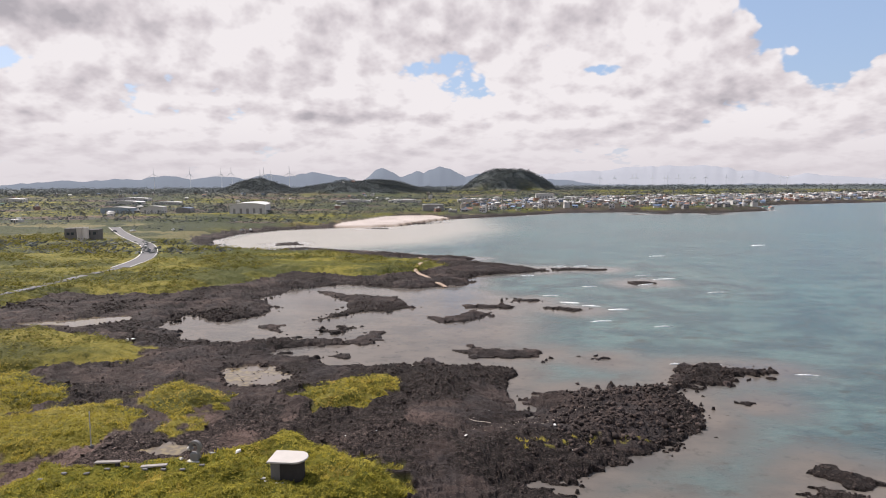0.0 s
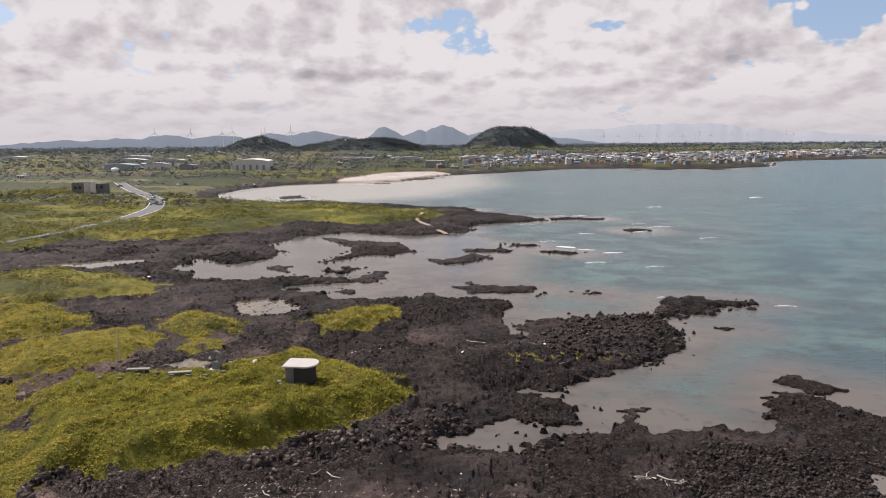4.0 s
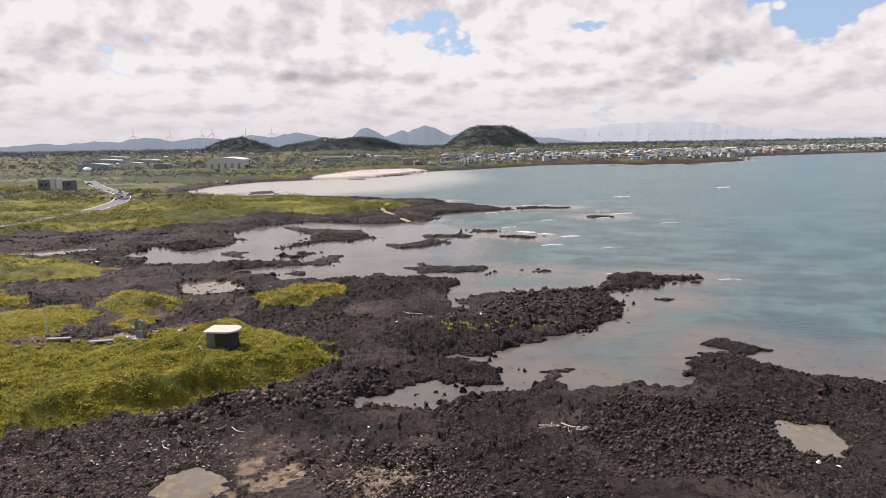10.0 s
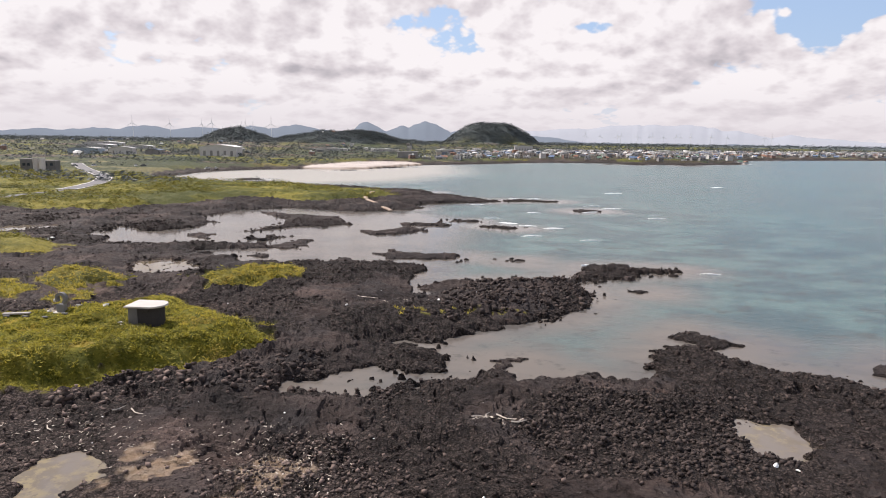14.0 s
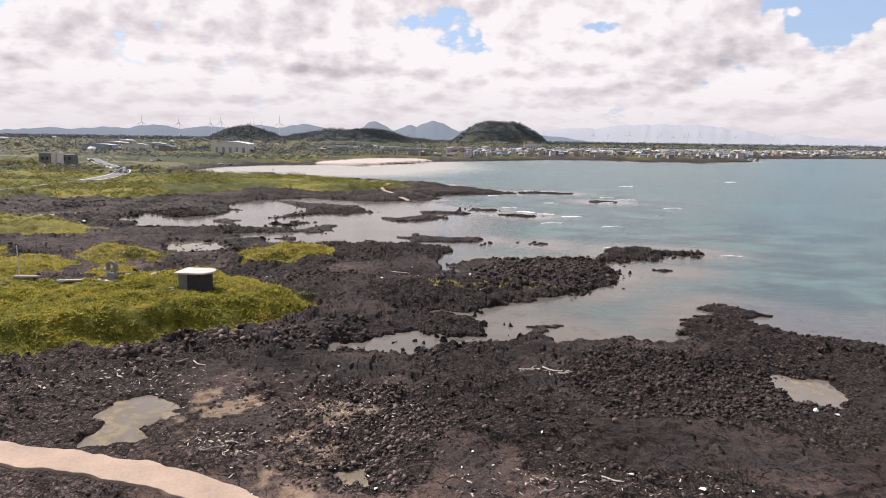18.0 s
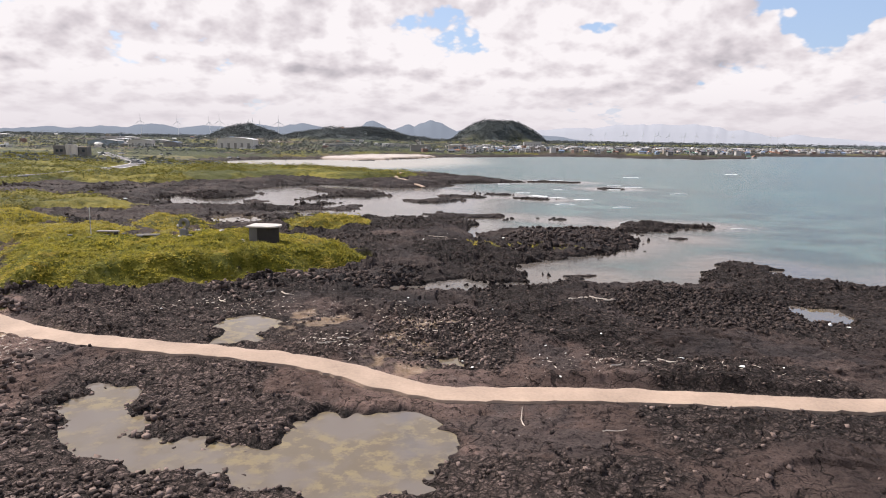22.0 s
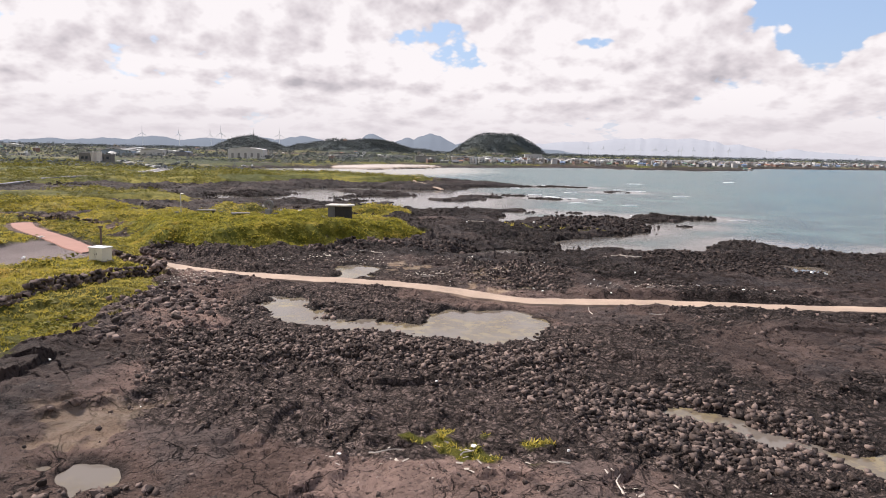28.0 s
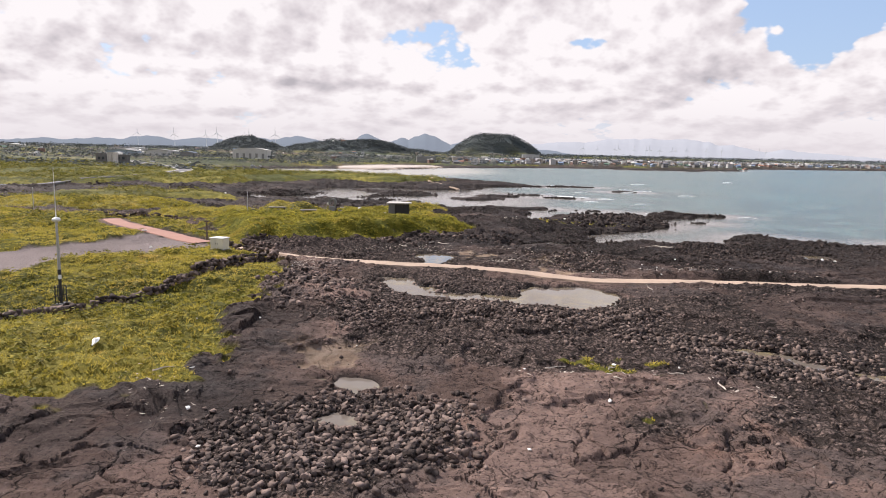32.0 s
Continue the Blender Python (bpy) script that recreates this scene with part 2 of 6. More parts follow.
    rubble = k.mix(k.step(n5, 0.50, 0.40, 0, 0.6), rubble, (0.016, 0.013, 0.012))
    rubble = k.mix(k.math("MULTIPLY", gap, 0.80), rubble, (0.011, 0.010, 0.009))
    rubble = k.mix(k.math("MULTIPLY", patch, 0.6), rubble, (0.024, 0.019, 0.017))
    lava = k.mix(loose, lava, rubble)
    # grass: yellow-green turf with olive and straw
    g1, g2 = k.noise(p, 0.10, 4), k.noise(p, 0.75, 6, 0.65)
    grass = k.mix(k.step(g1, 0.36, 0.64), (0.150, 0.132, 0.022), (0.255, 0.210, 0.042))
    grass = k.mix(k.step(g2, 0.50, 0.72, 0, 0.7), grass, (0.31, 0.265, 0.085))
    grass = k.mix(k.step(g2, 0.47, 0.30, 0, 0.85), grass, (0.036, 0.042, 0.008))
    grass = k.mix(k.step(n3, 0.47, 0.30, 0, 0.75), grass, (0.022, 0.026, 0.006))
    grass = k.mix(k.step(k.noise(k.n("ShaderNodeMapping", {0: p, 3: (0.6, 1.5, 1.0)}).outputs[0], 0.05, 5, 0.62), 0.45, 0.56, 0, 0.8), grass, (0.056, 0.062, 0.016))
    # farmland: plots of crop, soil and stubble
    sp = k.n("ShaderNodeMapping", {0: p, 2: (0, 0, 0.35), 3: (0.016, 0.030, 0.0)}).outputs[0]
    plot = k.n("ShaderNodeTexVoronoi", {"Vector": sp, "Scale": 1.0, "Randomness": 0.8}, distance="CHEBYCHEV")
    cell = k.n("ShaderNodeSeparateColor", {0: plot.outputs["Color"]}).outputs[0]
    crop = k.n("ShaderNodeValToRGB", {0: cell})
    cr_ = crop.color_ramp
    cr_.interpolation = "CONSTANT"
    cr_.elements[0].color, cr_.elements[1].color, cr_.elements[1].position = (0.058, 0.066, 0.030, 1), (0.112, 0.104, 0.048, 1), 0.22
    for pos, c in ((0.38, (0.105, 0.076, 0.062)), (0.55, (0.052, 0.060, 0.030)), (0.70, (0.150, 0.134, 0.066)), (0.80, (0.12, 0.085, 0.066)), (0.90, (0.036, 0.046, 0.015))):
        cr_.elements.new(pos).color = (*c, 1)
    fields = k.mix(k.step(k.noise(p, 0.05, 5, 0.6), 0.5, 0.6), crop.outputs[0], (0.052, 0.062, 0.034))
    green = k.mix(k.step(g2, 0.38, 0.62), (0.095, 0.100, 0.014), (0.205, 0.185, 0.026))
    green = k.mix(k.step(n3, 0.47, 0.32, 0, 0.7), green, (0.020, 0.026, 0.006))
    grass = k.mix(k.math("MULTIPLY", rel[2], 0.8), grass, green)
    # dark scrub belts behind the headland
    inland = k.step(k.n("ShaderNodeSeparateXYZ", {0: p}).outputs[1], 95.0, 130.0)
    belt = k.step(k.noise(k.n("ShaderNodeMapping", {0: p, 3: (0.5, 1.4, 1.0)}).outputs[0], 0.045, 5, 0.62), 0.46, 0.54, 0, 0.85)
    grass = k.mix(k.math("MULTIPLY", inland, belt), grass, (0.058, 0.066, 0.018))
    grass = k.mix(aux[0], grass, fields)
    # floor of the far woods, its colour turned blue-grey for distance haze
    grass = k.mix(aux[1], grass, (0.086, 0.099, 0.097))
    sand = k.mix(k.step(n2, 0.4, 0.6), (0.40, 0.28, 0.18), (0.52, 0.40, 0.29))
    beach = k.mix(n1, (0.46, 0.40, 0.36), (0.54, 0.48, 0.44))
    sand = k.mix(aux[1], sand, beach)
    asphalt = k.mix(n3, (0.185, 0.150, 0.146), (0.27, 0.225, 0.212))
    col = k.mix(cov[1], lava, sand)
    col = k.mix(cov[0], col, grass)
    col = k.mix(cov[2], col, asphalt)
    bare = k.math("SUBTRACT", 1.0, cov[0])
    grain = k.math("ADD", k.math("MULTIPLY", n6, 0.50), k.math("MULTIPLY", n5, 0.30))
    plate = k.math("SUBTRACT", k.math("ADD", grain, k.math("MULTIPLY", n3, 0.15)), k.math("ADD", k.math("MULTIPLY", fine, 0.10), k.math("MULTIPLY", crack, 0.30)))
    rough = k.math("SUBTRACT", k.math("ADD", grain, k.math("MULTIPLY", each, 0.45)), k.math("MULTIPLY", gap, 0.25))
    h = k.math("ADD", k.math("MULTIPLY", plate, k.math("SUBTRACT", 1.0, loose)), k.math("MULTIPLY", rough, loose))
    h = k.math("ADD", k.math("MULTIPLY", h, bare), k.math("ADD", k.math("MULTIPLY", n4, 0.14), k.math("MULTIPLY", k.math("MULTIPLY", n3, 0.7), cov[0])))
    finish(k, col, k.math("SUBTRACT", 0.92, k.math("MULTIPLY", wet, 0.25)), h, 0.75, 1.0, spec=0.06)
    return m


def water_material():
    m, k = material("sea_water")
    p = place(k)
    sh = k.n("ShaderNodeSeparateColor", {0: k.n("ShaderNodeAttribute", attribute_name="depth").outputs["Color"]}).outputs
    pa = k.n("ShaderNodeMapping", {0: p, 2: (0, 0, 0.3), 3: (0.75, 1.0, 1.0)}).outputs[0]
    n1, n2 = k.noise(pa, 0.018, 5, 0.6), k.noise(pa, 0.12, 6, 0.65)
    deep = k.mix(k.step(n1, 0.36, 0.64), (0.006, 0.054, 0.080), (0.018, 0.138, 0.152))
    deep = k.mix(k.step(n2, 0.50, 0.66, 0, 0.8), deep, (0.030, 0.046, 0.056))
    deep = k.mix(k.step(k.noise(pa, 0.45, 5, 0.65), 0.56, 0.70, 0, 0.35), deep, (0.060, 0.150, 0.150))
    mid = k.mix(k.step(n2, 0.42, 0.62), (0.048, 0.078, 0.084), (0.082, 0.130, 0.126))
    mid = k.mix(k.step(k.noise(pa, 0.30, 5, 0.65), 0.54, 0.66, 0, 0.6), mid, (0.046, 0.048, 0.044))
    shallow = k.mix(k.step(n2, 0.40, 0.64), (0.116, 0.100, 0.086), (0.080, 0.073, 0.067))
    shallow = k.mix(k.step(k.noise(p, 0.55, 5, 0.7), 0.55, 0.66, 0, 0.5), shallow, (0.046, 0.042, 0.036))
    col = k.mix(sh[0], deep, mid)
    col = k.mix(sh[1], col, shallow)
    col = k.mix(sh[2], col, (0.30, 0.285, 0.25))
    wave = k.math("ADD", k.math("ADD", k.noise(pa, 1.1, 5, 0.6), k.math("MULTIPLY", k.noise(pa, 0.16, 5, 0.6), 2.0)), k.math("MULTIPLY", k.noise(pa, 4.5, 3, 0.6), 0.35))
    finish(k, col, k.math("SUBTRACT", 0.26, k.math("MULTIPLY", sh[1], 0.16)), wave, 0.26, k.math("ADD", 0.09, k.math("MULTIPLY", k.math("SUBTRACT", 1.0, sh[1]), 0.85)), spec=0.22, IOR=1.33)
    return m


GROUND, WATER = ground_material(), water_material()


# ---- fields of numbers ----
def chance(ix, iy, s):
    h = (ix * 374761393 + iy * 668265263 + s * 974634777) & 0xFFFFFFFF
    h = ((h ^ (h >> 13)) * 1274126177) & 0xFFFFFFFF
    return ((h ^ (h >> 16)) & 0xFFFFFF) / 16777215.0


def bumps(x, y, s):
    fx, fy = np.floor(x), np.floor(y)
    ix, iy = fx.astype(np.int64), fy.astype(np.int64)
    u, v = x - fx, y - fy
    u, v = u * u * (3 - 2 * u), v * v * (3 - 2 * v)
    a, b = chance(ix, iy, s), chance(ix + 1, iy, s)
    c, d = chance(ix, iy + 1, s), chance(ix + 1, iy + 1, s)
    return (a + (b - a) * u) * (1 - v) + (c + (d - c) * u) * v


def fbm(x, y, s, octaves=3):
    out, amp, total = 0, 1.0, 0.0
    for i in range(octaves):
        out = out + amp * bumps(x * 2**i + 17.3 * i, y * 2**i - 9.1 * i, s + i)
        total, amp = total + amp, amp * 0.5
    return out / total


def cells(x, y, s):
    """Nearest and second-nearest cell point, and a number for the nearest cell."""
    fx, fy = np.floor(x).astype(np.int64), np.floor(y).astype(np.int64)
    d1, d2, which = np.full(x.shape, 9.0), np.full(x.shape, 9.0), np.zeros(x.shape)
    for i in (-1, 0, 1):
        for j in (-1, 0, 1):
            cx, cy = fx + i, fy + j
            d = np.hypot(cx + chance(cx, cy, s) - x, cy + chance(cx, cy, s + 5) - y)
            near = d < d1
            d2 = np.where(near, d1, np.minimum(d2, d))
            which = np.where(near, chance(cx, cy, s + 9), which)
            d1 = np.where(near, d, d1)
    return d1, d2, which


def smooth(v, lo, hi):
    u = np.clip((v - lo) / (hi - lo), 0, 1)
    return u * u * (3 - 2 * u)


def inside(poly, x, y, reach=25.0):
    """Metres inside (plus) or outside (minus) an outline, up to the reach."""
    out = np.full(x.shape, -reach)
    px, py = [p[0] for p in poly], [p[1] for p in poly]
    ok = (x > min(px) - reach) & (x < max(px) + reach) & (y > min(py) - reach) & (y < max(py) + reach)
    if not ok.any():
        return out
    a, b = x[ok], y[ok]
    best, odd = np.full(a.shape, 1e12), np.zeros(a.shape, bool)
    for (x0, y0), (x1, y1) in zip(poly, poly[1:] + poly[:1]):
        ex, ey = x1 - x0, y1 - y0
        u = np.clip(((a - x0) * ex + (b - y0) * ey) / (ex * ex + ey * ey + 1e-9), 0, 1)
        best = np.minimum(best, (a - x0 - u * ex) ** 2 + (b - y0 - u * ey) ** 2)
        cross = (y0 > b) != (y1 > b)
        odd ^= cross & (a < x0 + (b - y0) * ex / (ey if abs(ey) > 1e-9 else 1e-9))
    d = np.sqrt(best)
    out[ok] = np.where(odd, d, -np.minimum(d, reach))
    return out


def off_line(line, x, y):
    best = np.full(x.shape, 1e9)
    for (x0, y0), (x1, y1) in zip(line, line[1:]):
        ex, ey = x1 - x0, y1 - y0
        u = np.clip(((x - x0) * ex + (y - y0) * ey) / (ex * ex + ey * ey), 0, 1)
        best = np.minimum(best, (x - x0 - u * ex) ** 2 + (y - y0 - u * ey) ** 2)
    return np.sqrt(best)


# ---- plan (metres; the first eye stands over 0, 0) ----
COAST_FAR = [(5000, 1700), (2500, 1300), (1000, 950), (507, 757), (368, 698), (290, 640), (274, 551), (203, 508), (145, 534), (98, 530), (48, 480), (6, 446), (-7, 421),
             (-27, 378), (-46, 369), (-69, 357), (-87, 346), (-99, 320), (-100, 285), (-85, 249), (-59, 233), (-45, 243), (-18, 226), (-8, 218), (11, 211), (5, 202)]
COAST_BAY = [(21, 190), (30, 180), (11, 173), (6, 163), (7, 156), (-7, 150), (-23, 157), (-34, 151), (-38, 137), (-35, 132), (-34, 121), (-39, 115), (-48, 123), (-48, 110),
             (-41, 102), (-35, 98.6), (-28, 100), (-16, 99.6), (-15, 97.8), (-25, 94.6), (-28, 91), (-26, 91.4), (-19, 90.4), (-17, 87), (-14, 85), (-8.7, 86.7), (-2, 84.7)]
COAST_POINT = [(6, 84.6), (9.8, 82.4), (8, 77.4), (6.7, 73.4), (7.3, 69.6), (8.9, 65.5), (9.4, 73.4), (14, 75), (27, 76), (31, 84.6), (37.4, 84.5), (42.7, 82.6), (31, 77.3),
               (27.6, 73), (27.6, 65.8), (26, 62.7), (21.5, 58.6), (13, 53.8), (10.9, 51), (5.7, 50.6), (10.2, 48.8), (10.9, 46.6), (8.7, 42.8), (5.6, 45.1), (2.5, 42.6), (0.6, 39.8)]
COAST_NEAR = [(5.2, 38.6), (8.6, 41.1), (11.3, 42.1), (15.3, 44.4), (16.6, 41.8), (18.7, 42.9), (21.6, 42.2), (23.8, 40.9), (26.7, 45.1), (27, 48), (29.5, 49.4), (34, 46),
              (37, 44), (41, 41), (60, 30), (120, 0), (300, -80), (900, -300), (900, -5000), (-5000, -5000), (-5000, 5000), (5000, 5000)]
LAND = COAST_FAR + COAST_BAY + COAST_POINT + COAST_NEAR
ISLETS = [
    [(-29, 147), (-26, 147), (-17.6, 139.7), (-9.7, 139.4), (-6.9, 127), (-10, 122.7), (-15.5, 122.8), (-21, 116.7), (-25.6, 113), (-19.5, 120.8), (-17.8, 125.7), (-20.5, 135)],
    [(-4.2, 118.8), (0.5, 117), (4.8, 124), (8, 120.6), (4.4, 113.6), (-0.5, 112.8)],
    [(3.9, 129.2), (15, 129), (12.6, 126), (6, 125.6)],
    [(2, 94), (6.2, 95.3), (14.6, 92.8), (13, 90), (3.5, 88.8)],
    [(-24, 107.6), (-14.2, 108.2), (-17, 105.4)],
    [(-15.5, 98.5), (-12.5, 106), (-10.2, 106), (-9.7, 100.6), (-12.4, 97.7)],
    [(-31, 110), (-27, 111), (-27, 105.6)],
    [(-17, 90.7), (-13.3, 91.8), (-13.8, 89.7)],
    [(-4.7, 88), (-2, 90), (0, 86.6), (-2.7, 85.3)],
    [(30, 52), (32.7, 54.2), (37, 50), (33.6, 49)],
    [(42, 44), (47, 47), (56, 41), (50, 37)],
    [(20, 128), (27, 124), (25, 122), (19, 126)],
    [(-57, 366), (-30, 372), (-8, 398), (0, 412), (-8, 408), (-34, 380), (-56, 371)],
    [(142, 505), (176, 508), (176, 499), (142, 497)], [(197, 500), (214, 502), (212, 491), (198, 489)],
    [(-46, 352), (-30, 362), (-26, 358), (-44, 347)], [(-62, 246), (-52, 250), (-40, 240), (-58, 236)], [(-70, 268), (-60, 274), (-56, 262), (-66, 260)],
    [(44, 158), (50, 160), (51, 156), (45, 155)], [(14, 134), (19, 135), (18, 132.5)], [(20, 88), (23, 89), (23, 87)], [(33, 70), (34.5, 70.5), (34, 69.3)], [(12.6, 46.4), (17, 47.2), (16, 45.6)],
    [(30, 186), (46, 183), (44, 180), (31, 182)],
]
# outline and rise of each grassy mound
MOUNDS = [
    ([(-70, 102), (-65.6, 104), (-58, 101.6), (-42, 92), (-41, 84), (-50.5, 81.7), (-54, 78.7), (-75, 80)], 1.0),
    ([(-75, 80), (-55, 79.7), (-49.6, 77.8), (-41, 70), (-42.4, 66.3), (-46, 63), (-75, 66)], 0.8),
    ([(-33.6, 70.5), (-32, 76.5), (-22.7, 69.4), (-22.7, 66.6), (-26, 65), (-24, 61.6), (-26.6, 58), (-28, 64), (-33.7, 69.6)], 0.8),
    ([(-17.4, 70.3), (-12.4, 76.2), (-6.6, 79), (-5.8, 72), (-8.5, 66.4), (-13.2, 66)], 0.9),
    ([(-46, 60), (-42.3, 66), (-34.8, 68.6), (-29.6, 62.5), (-31, 57.4), (-34.7, 53.7), (-40, 52)], 0.6),
    ([(-34, 45.5), (-32.5, 52), (-26, 51.5), (-20.6, 52.5), (-17.8, 54.3), (-15.6, 58), (-13.5, 59), (-9.4, 54.7), (-5.2, 52), (-2.5, 47.3), (-4.7, 43.8), (-8.2, 40.5),
      (-12, 38), (-17.3, 35.5), (-20, 33.6), (-23, 34), (-26, 33)], 1.62),
]
FIELD = [(-19, 19), (-18, 11), (-19.3, 6.3), (-17.2, 0.8), (-17.2, -4.5), (-19.8, -6.4), (-23, -7), (-30, -11), (-45, -30), (-60, -300), (-900, -300), (-900, 85), (-140, 80), (-80, 66),
         (-60, 60), (-46, 57), (-37, 51), (-34, 44), (-25, 34.6), (-24.6, 30), (-21, 26)]
INLAND = [(-120, 112), (-85, 124), (-81, 139), (-60, 137), (-49, 149), (-39, 170), (-20, 164), (-7, 170), (1, 184), (-4, 196), (-24, 205), (-38, 222), (-55, 222), (-75, 235),
          (-95, 250), (-112, 290), (-108, 325), (-96, 356), (-72, 372), (-60, 392), (-30, 500), (8, 470), (55, 505), (98, 555), (150, 556), (210, 530), (300, 580), (310, 650), (380, 722),
          (520, 785), (1000, 985), (2500, 1330), (5000, 1750), (5000, 5000), (-5000, 5000), (-5000, 150), (-400, 130)]
BEACH = [(-60, 362), (-60, 392), (-40, 468), (-10, 478), (3, 445), (-9, 420), (-27, 377), (-44, 365)]
BAY = [(-52, 98), (-52, 126), (-36, 152), (-7, 152), (7, 150), (16, 130), (12, 104), (8, 84), (-15, 84), (-30, 90)]
SANDBAR = [(-100, 250), (-60, 240), (-10, 275), (15, 340), (15, 440), (-40, 372), (-95, 350)]
RED_LINE = [(-44.8, 48.4), (-42.6, 45.2), (-39.8, 42.2), (-34.4, 36.8), (-31.2, 33.2), (-28.2, 30.4)]
PATH_LINE = [(-27.0, 30.5), (-24.9, 29.4), (-22.3, 27.4), (-19.8, 25.7), (-17.1, 24.4), (-13.2, 23.3), (-8.6, 22.3), (-4.8, 21.3), (-1.8, 20.1), (0.6, 18.4), (3.0, 17.0), (5.2, 16.8), (9.5, 16.85), (13.8, 16.6), (18.6, 16.1), (24.2, 15.9), (40, 15)]
# tide pools: outline, water level, silt (0 clear to 1 muddy)
POOLS = [
    ([(-12.2, 15), (-11, 17.6), (-8.9, 17.4), (-8.3, 14), (-5.7, 12), (-2.8, 12.3), (-1, 15.3), (1, 16), (3.6, 13.9), (2.9, 9), (0, 8.2), (-2.8, 9.8), (-6.7, 10.8), (-10.5, 13)], 0.78),
    ([(-8.8, 24.1), (-8.4, 26.3), (-9.2, 28.5), (-8.3, 29.3), (-6.2, 27.9), (-6.6, 26.4), (-5.9, 24), (-7, 23.8)], 0.78),
    ([(27.8, 34.5), (29.4, 34.2), (30.6, 33.4), (30.3, 31.0), (28.7, 29.6), (27.9, 30.2), (27.9, 32.4), (27.3, 33.2)], 0.46),
    ([(-12.0, -3.3), (-11.5, -3.0), (-11.0, -3.8), (-10.5, -4.8), (-10.8, -5.3), (-11.4, -4.4)], 0.78),
    ([(-12.2, -7.4), (-11.5, -6.5), (-10.6, -7.0), (-10.8, -7.8), (-11.5, -8.0)], 0.70),
    ([(5.4, 0.8), (6.6, 0.7), (7.6, 0.3), (8.3, -0.7), (9.6, -1.6), (11.2, -2.6), (12.8, -3.3), (12.5, -3.9), (10.8, -3.1), (9.2, -2.2), (7.7, -1.2), (6.4, -0.5), (5.3, 0.1)], 0.72),
    ([(-28.7, 83.7), (-22.8, 84.9), (-18.6, 80.5), (-20.3, 76), (-25.5, 76)], 0.46),
    ([(-76, 111), (-68, 114), (-57, 118.5), (-54.6, 114), (-62, 109.5)], 0.46),
    ([(-27, 55.6), (-25.4, 58), (-22.6, 57.4), (-24.4, 55.4)], 0.78),
    ([(3.3, 21.9), (4.6, 22.4), (4.6, 20.8), (3.5, 20.6)], 0.78),
]
SANDS = [
    [(-5, 29.2), (-4.3, 30), (-2.6, 28), (-3.2, 26.8), (-4.2, 26.9)],
    [(0.3, 24), (1.4, 26.8), (3.5, 29), (4, 26.9), (1.9, 23.4), (2, 20.6), (1.4, 20.8)],
    [(-14.2, -1), (-12.6, 0.6), (-10.4, 0), (-11.2, -1.8), (-13, -2)],
    [(-21.5, 24.6), (-19.5, 26.4), (-17, 25.6), (-16.5, 23), (-19, 21.8)],
]
# outlines of the rubble fields
HEAPS = [
    [(-15.1, -8.8), (-13.8, -6.7), (-10.8, -5.4), (-7.6, -6.8), (-7.4, -10.3), (-9.3, -12), (-12.5, -12.8), (-14.2, -12)],
    [(-13.5, 8.3), (-7.5, 9.5), (-1.2, 7.6), (3.7, 7.3), (2.8, 3), (-3.5, 3.6), (-8.1, 4.6), (-12, 2)],
    [(0.6, 2.3), (6.9, 2.5), (11, -0.5), (8, -4.5), (4.5, -3), (2.2, -0.2)],
    [(0.2, 24.6), (1.5, 31.2), (6, 31.3), (7.7, 26.3), (6, 20.2), (3.3, 20.6), (1.2, 21.6)],
    [(14, 32.8), (18.4, 38.8), (22.6, 37.7), (28.6, 34.5), (28.5, 28.6), (21.2, 26.1), (16, 27.5)],
    [(-1, 39.1), (2.5, 43), (7.1, 45.3), (9.5, 41.4), (6.8, 37.3)],
]
TURNOUT = [(-70, 0), (-37, 11), (-35, 20.5), (-30.8, 24.6), (-27.4, 27.4), (-28.8, 31), (-36, 36.4), (-37.6, 30), (-40, 27), (-45, 21), (-70, 12)]
TURF_PATCHES = [[(-3.6, -1.9), (-0.5, -1.1), (1.2, -3.2), (-0.2, -4.8), (-3.2, -4.6)], [(-1.8, -7.0), (0.2, -6.5), (1.1, -7.0), (0, -8.4), (-1.9, -8.6)], [(6, 57), (11, 59.5), (18, 59.5), (20, 58), (12, 57), (7, 55)]]
ROAD_LINE = [(-165, 330), (-146, 298), (-131, 274), (-119.4, 256.4), (-108, 239), (-98, 219), (-90, 199), (-86.4, 186), (-84.6, 171)]
HILLS = [(122, 1230, 90, 60, 36.0), (-300, 1080, 64, 60, 20.0), (-137, 1000, 100, 55, 16.0), (-60, 1020, 70, 45, 8.0)]
MESA = {122: 2.2}
EYE_FOOT = (-6.0, -45.0)


def pool_shore(x, y):
    """Plan places shifted so that the pools get ragged shores."""
    n5, n6 = fbm(x / 5.5, y / 5.5, 1, 2) - 0.5, fbm(x / 5.5, y / 5.5, 4, 2) - 0.5
    m1, m2 = bumps(x / 1.3, y / 1.3, 7) - 0.5, bumps(x / 1.3, y / 1.3, 8) - 0.5
    f = bumps(x / 0.45, y / 0.45, 9) - 0.5
    return x + 1.3 * m1 + 1.2 * n5 + 0.7 * f, y + 1.3 * m2 + 1.2 * n6 - 0.7 * f


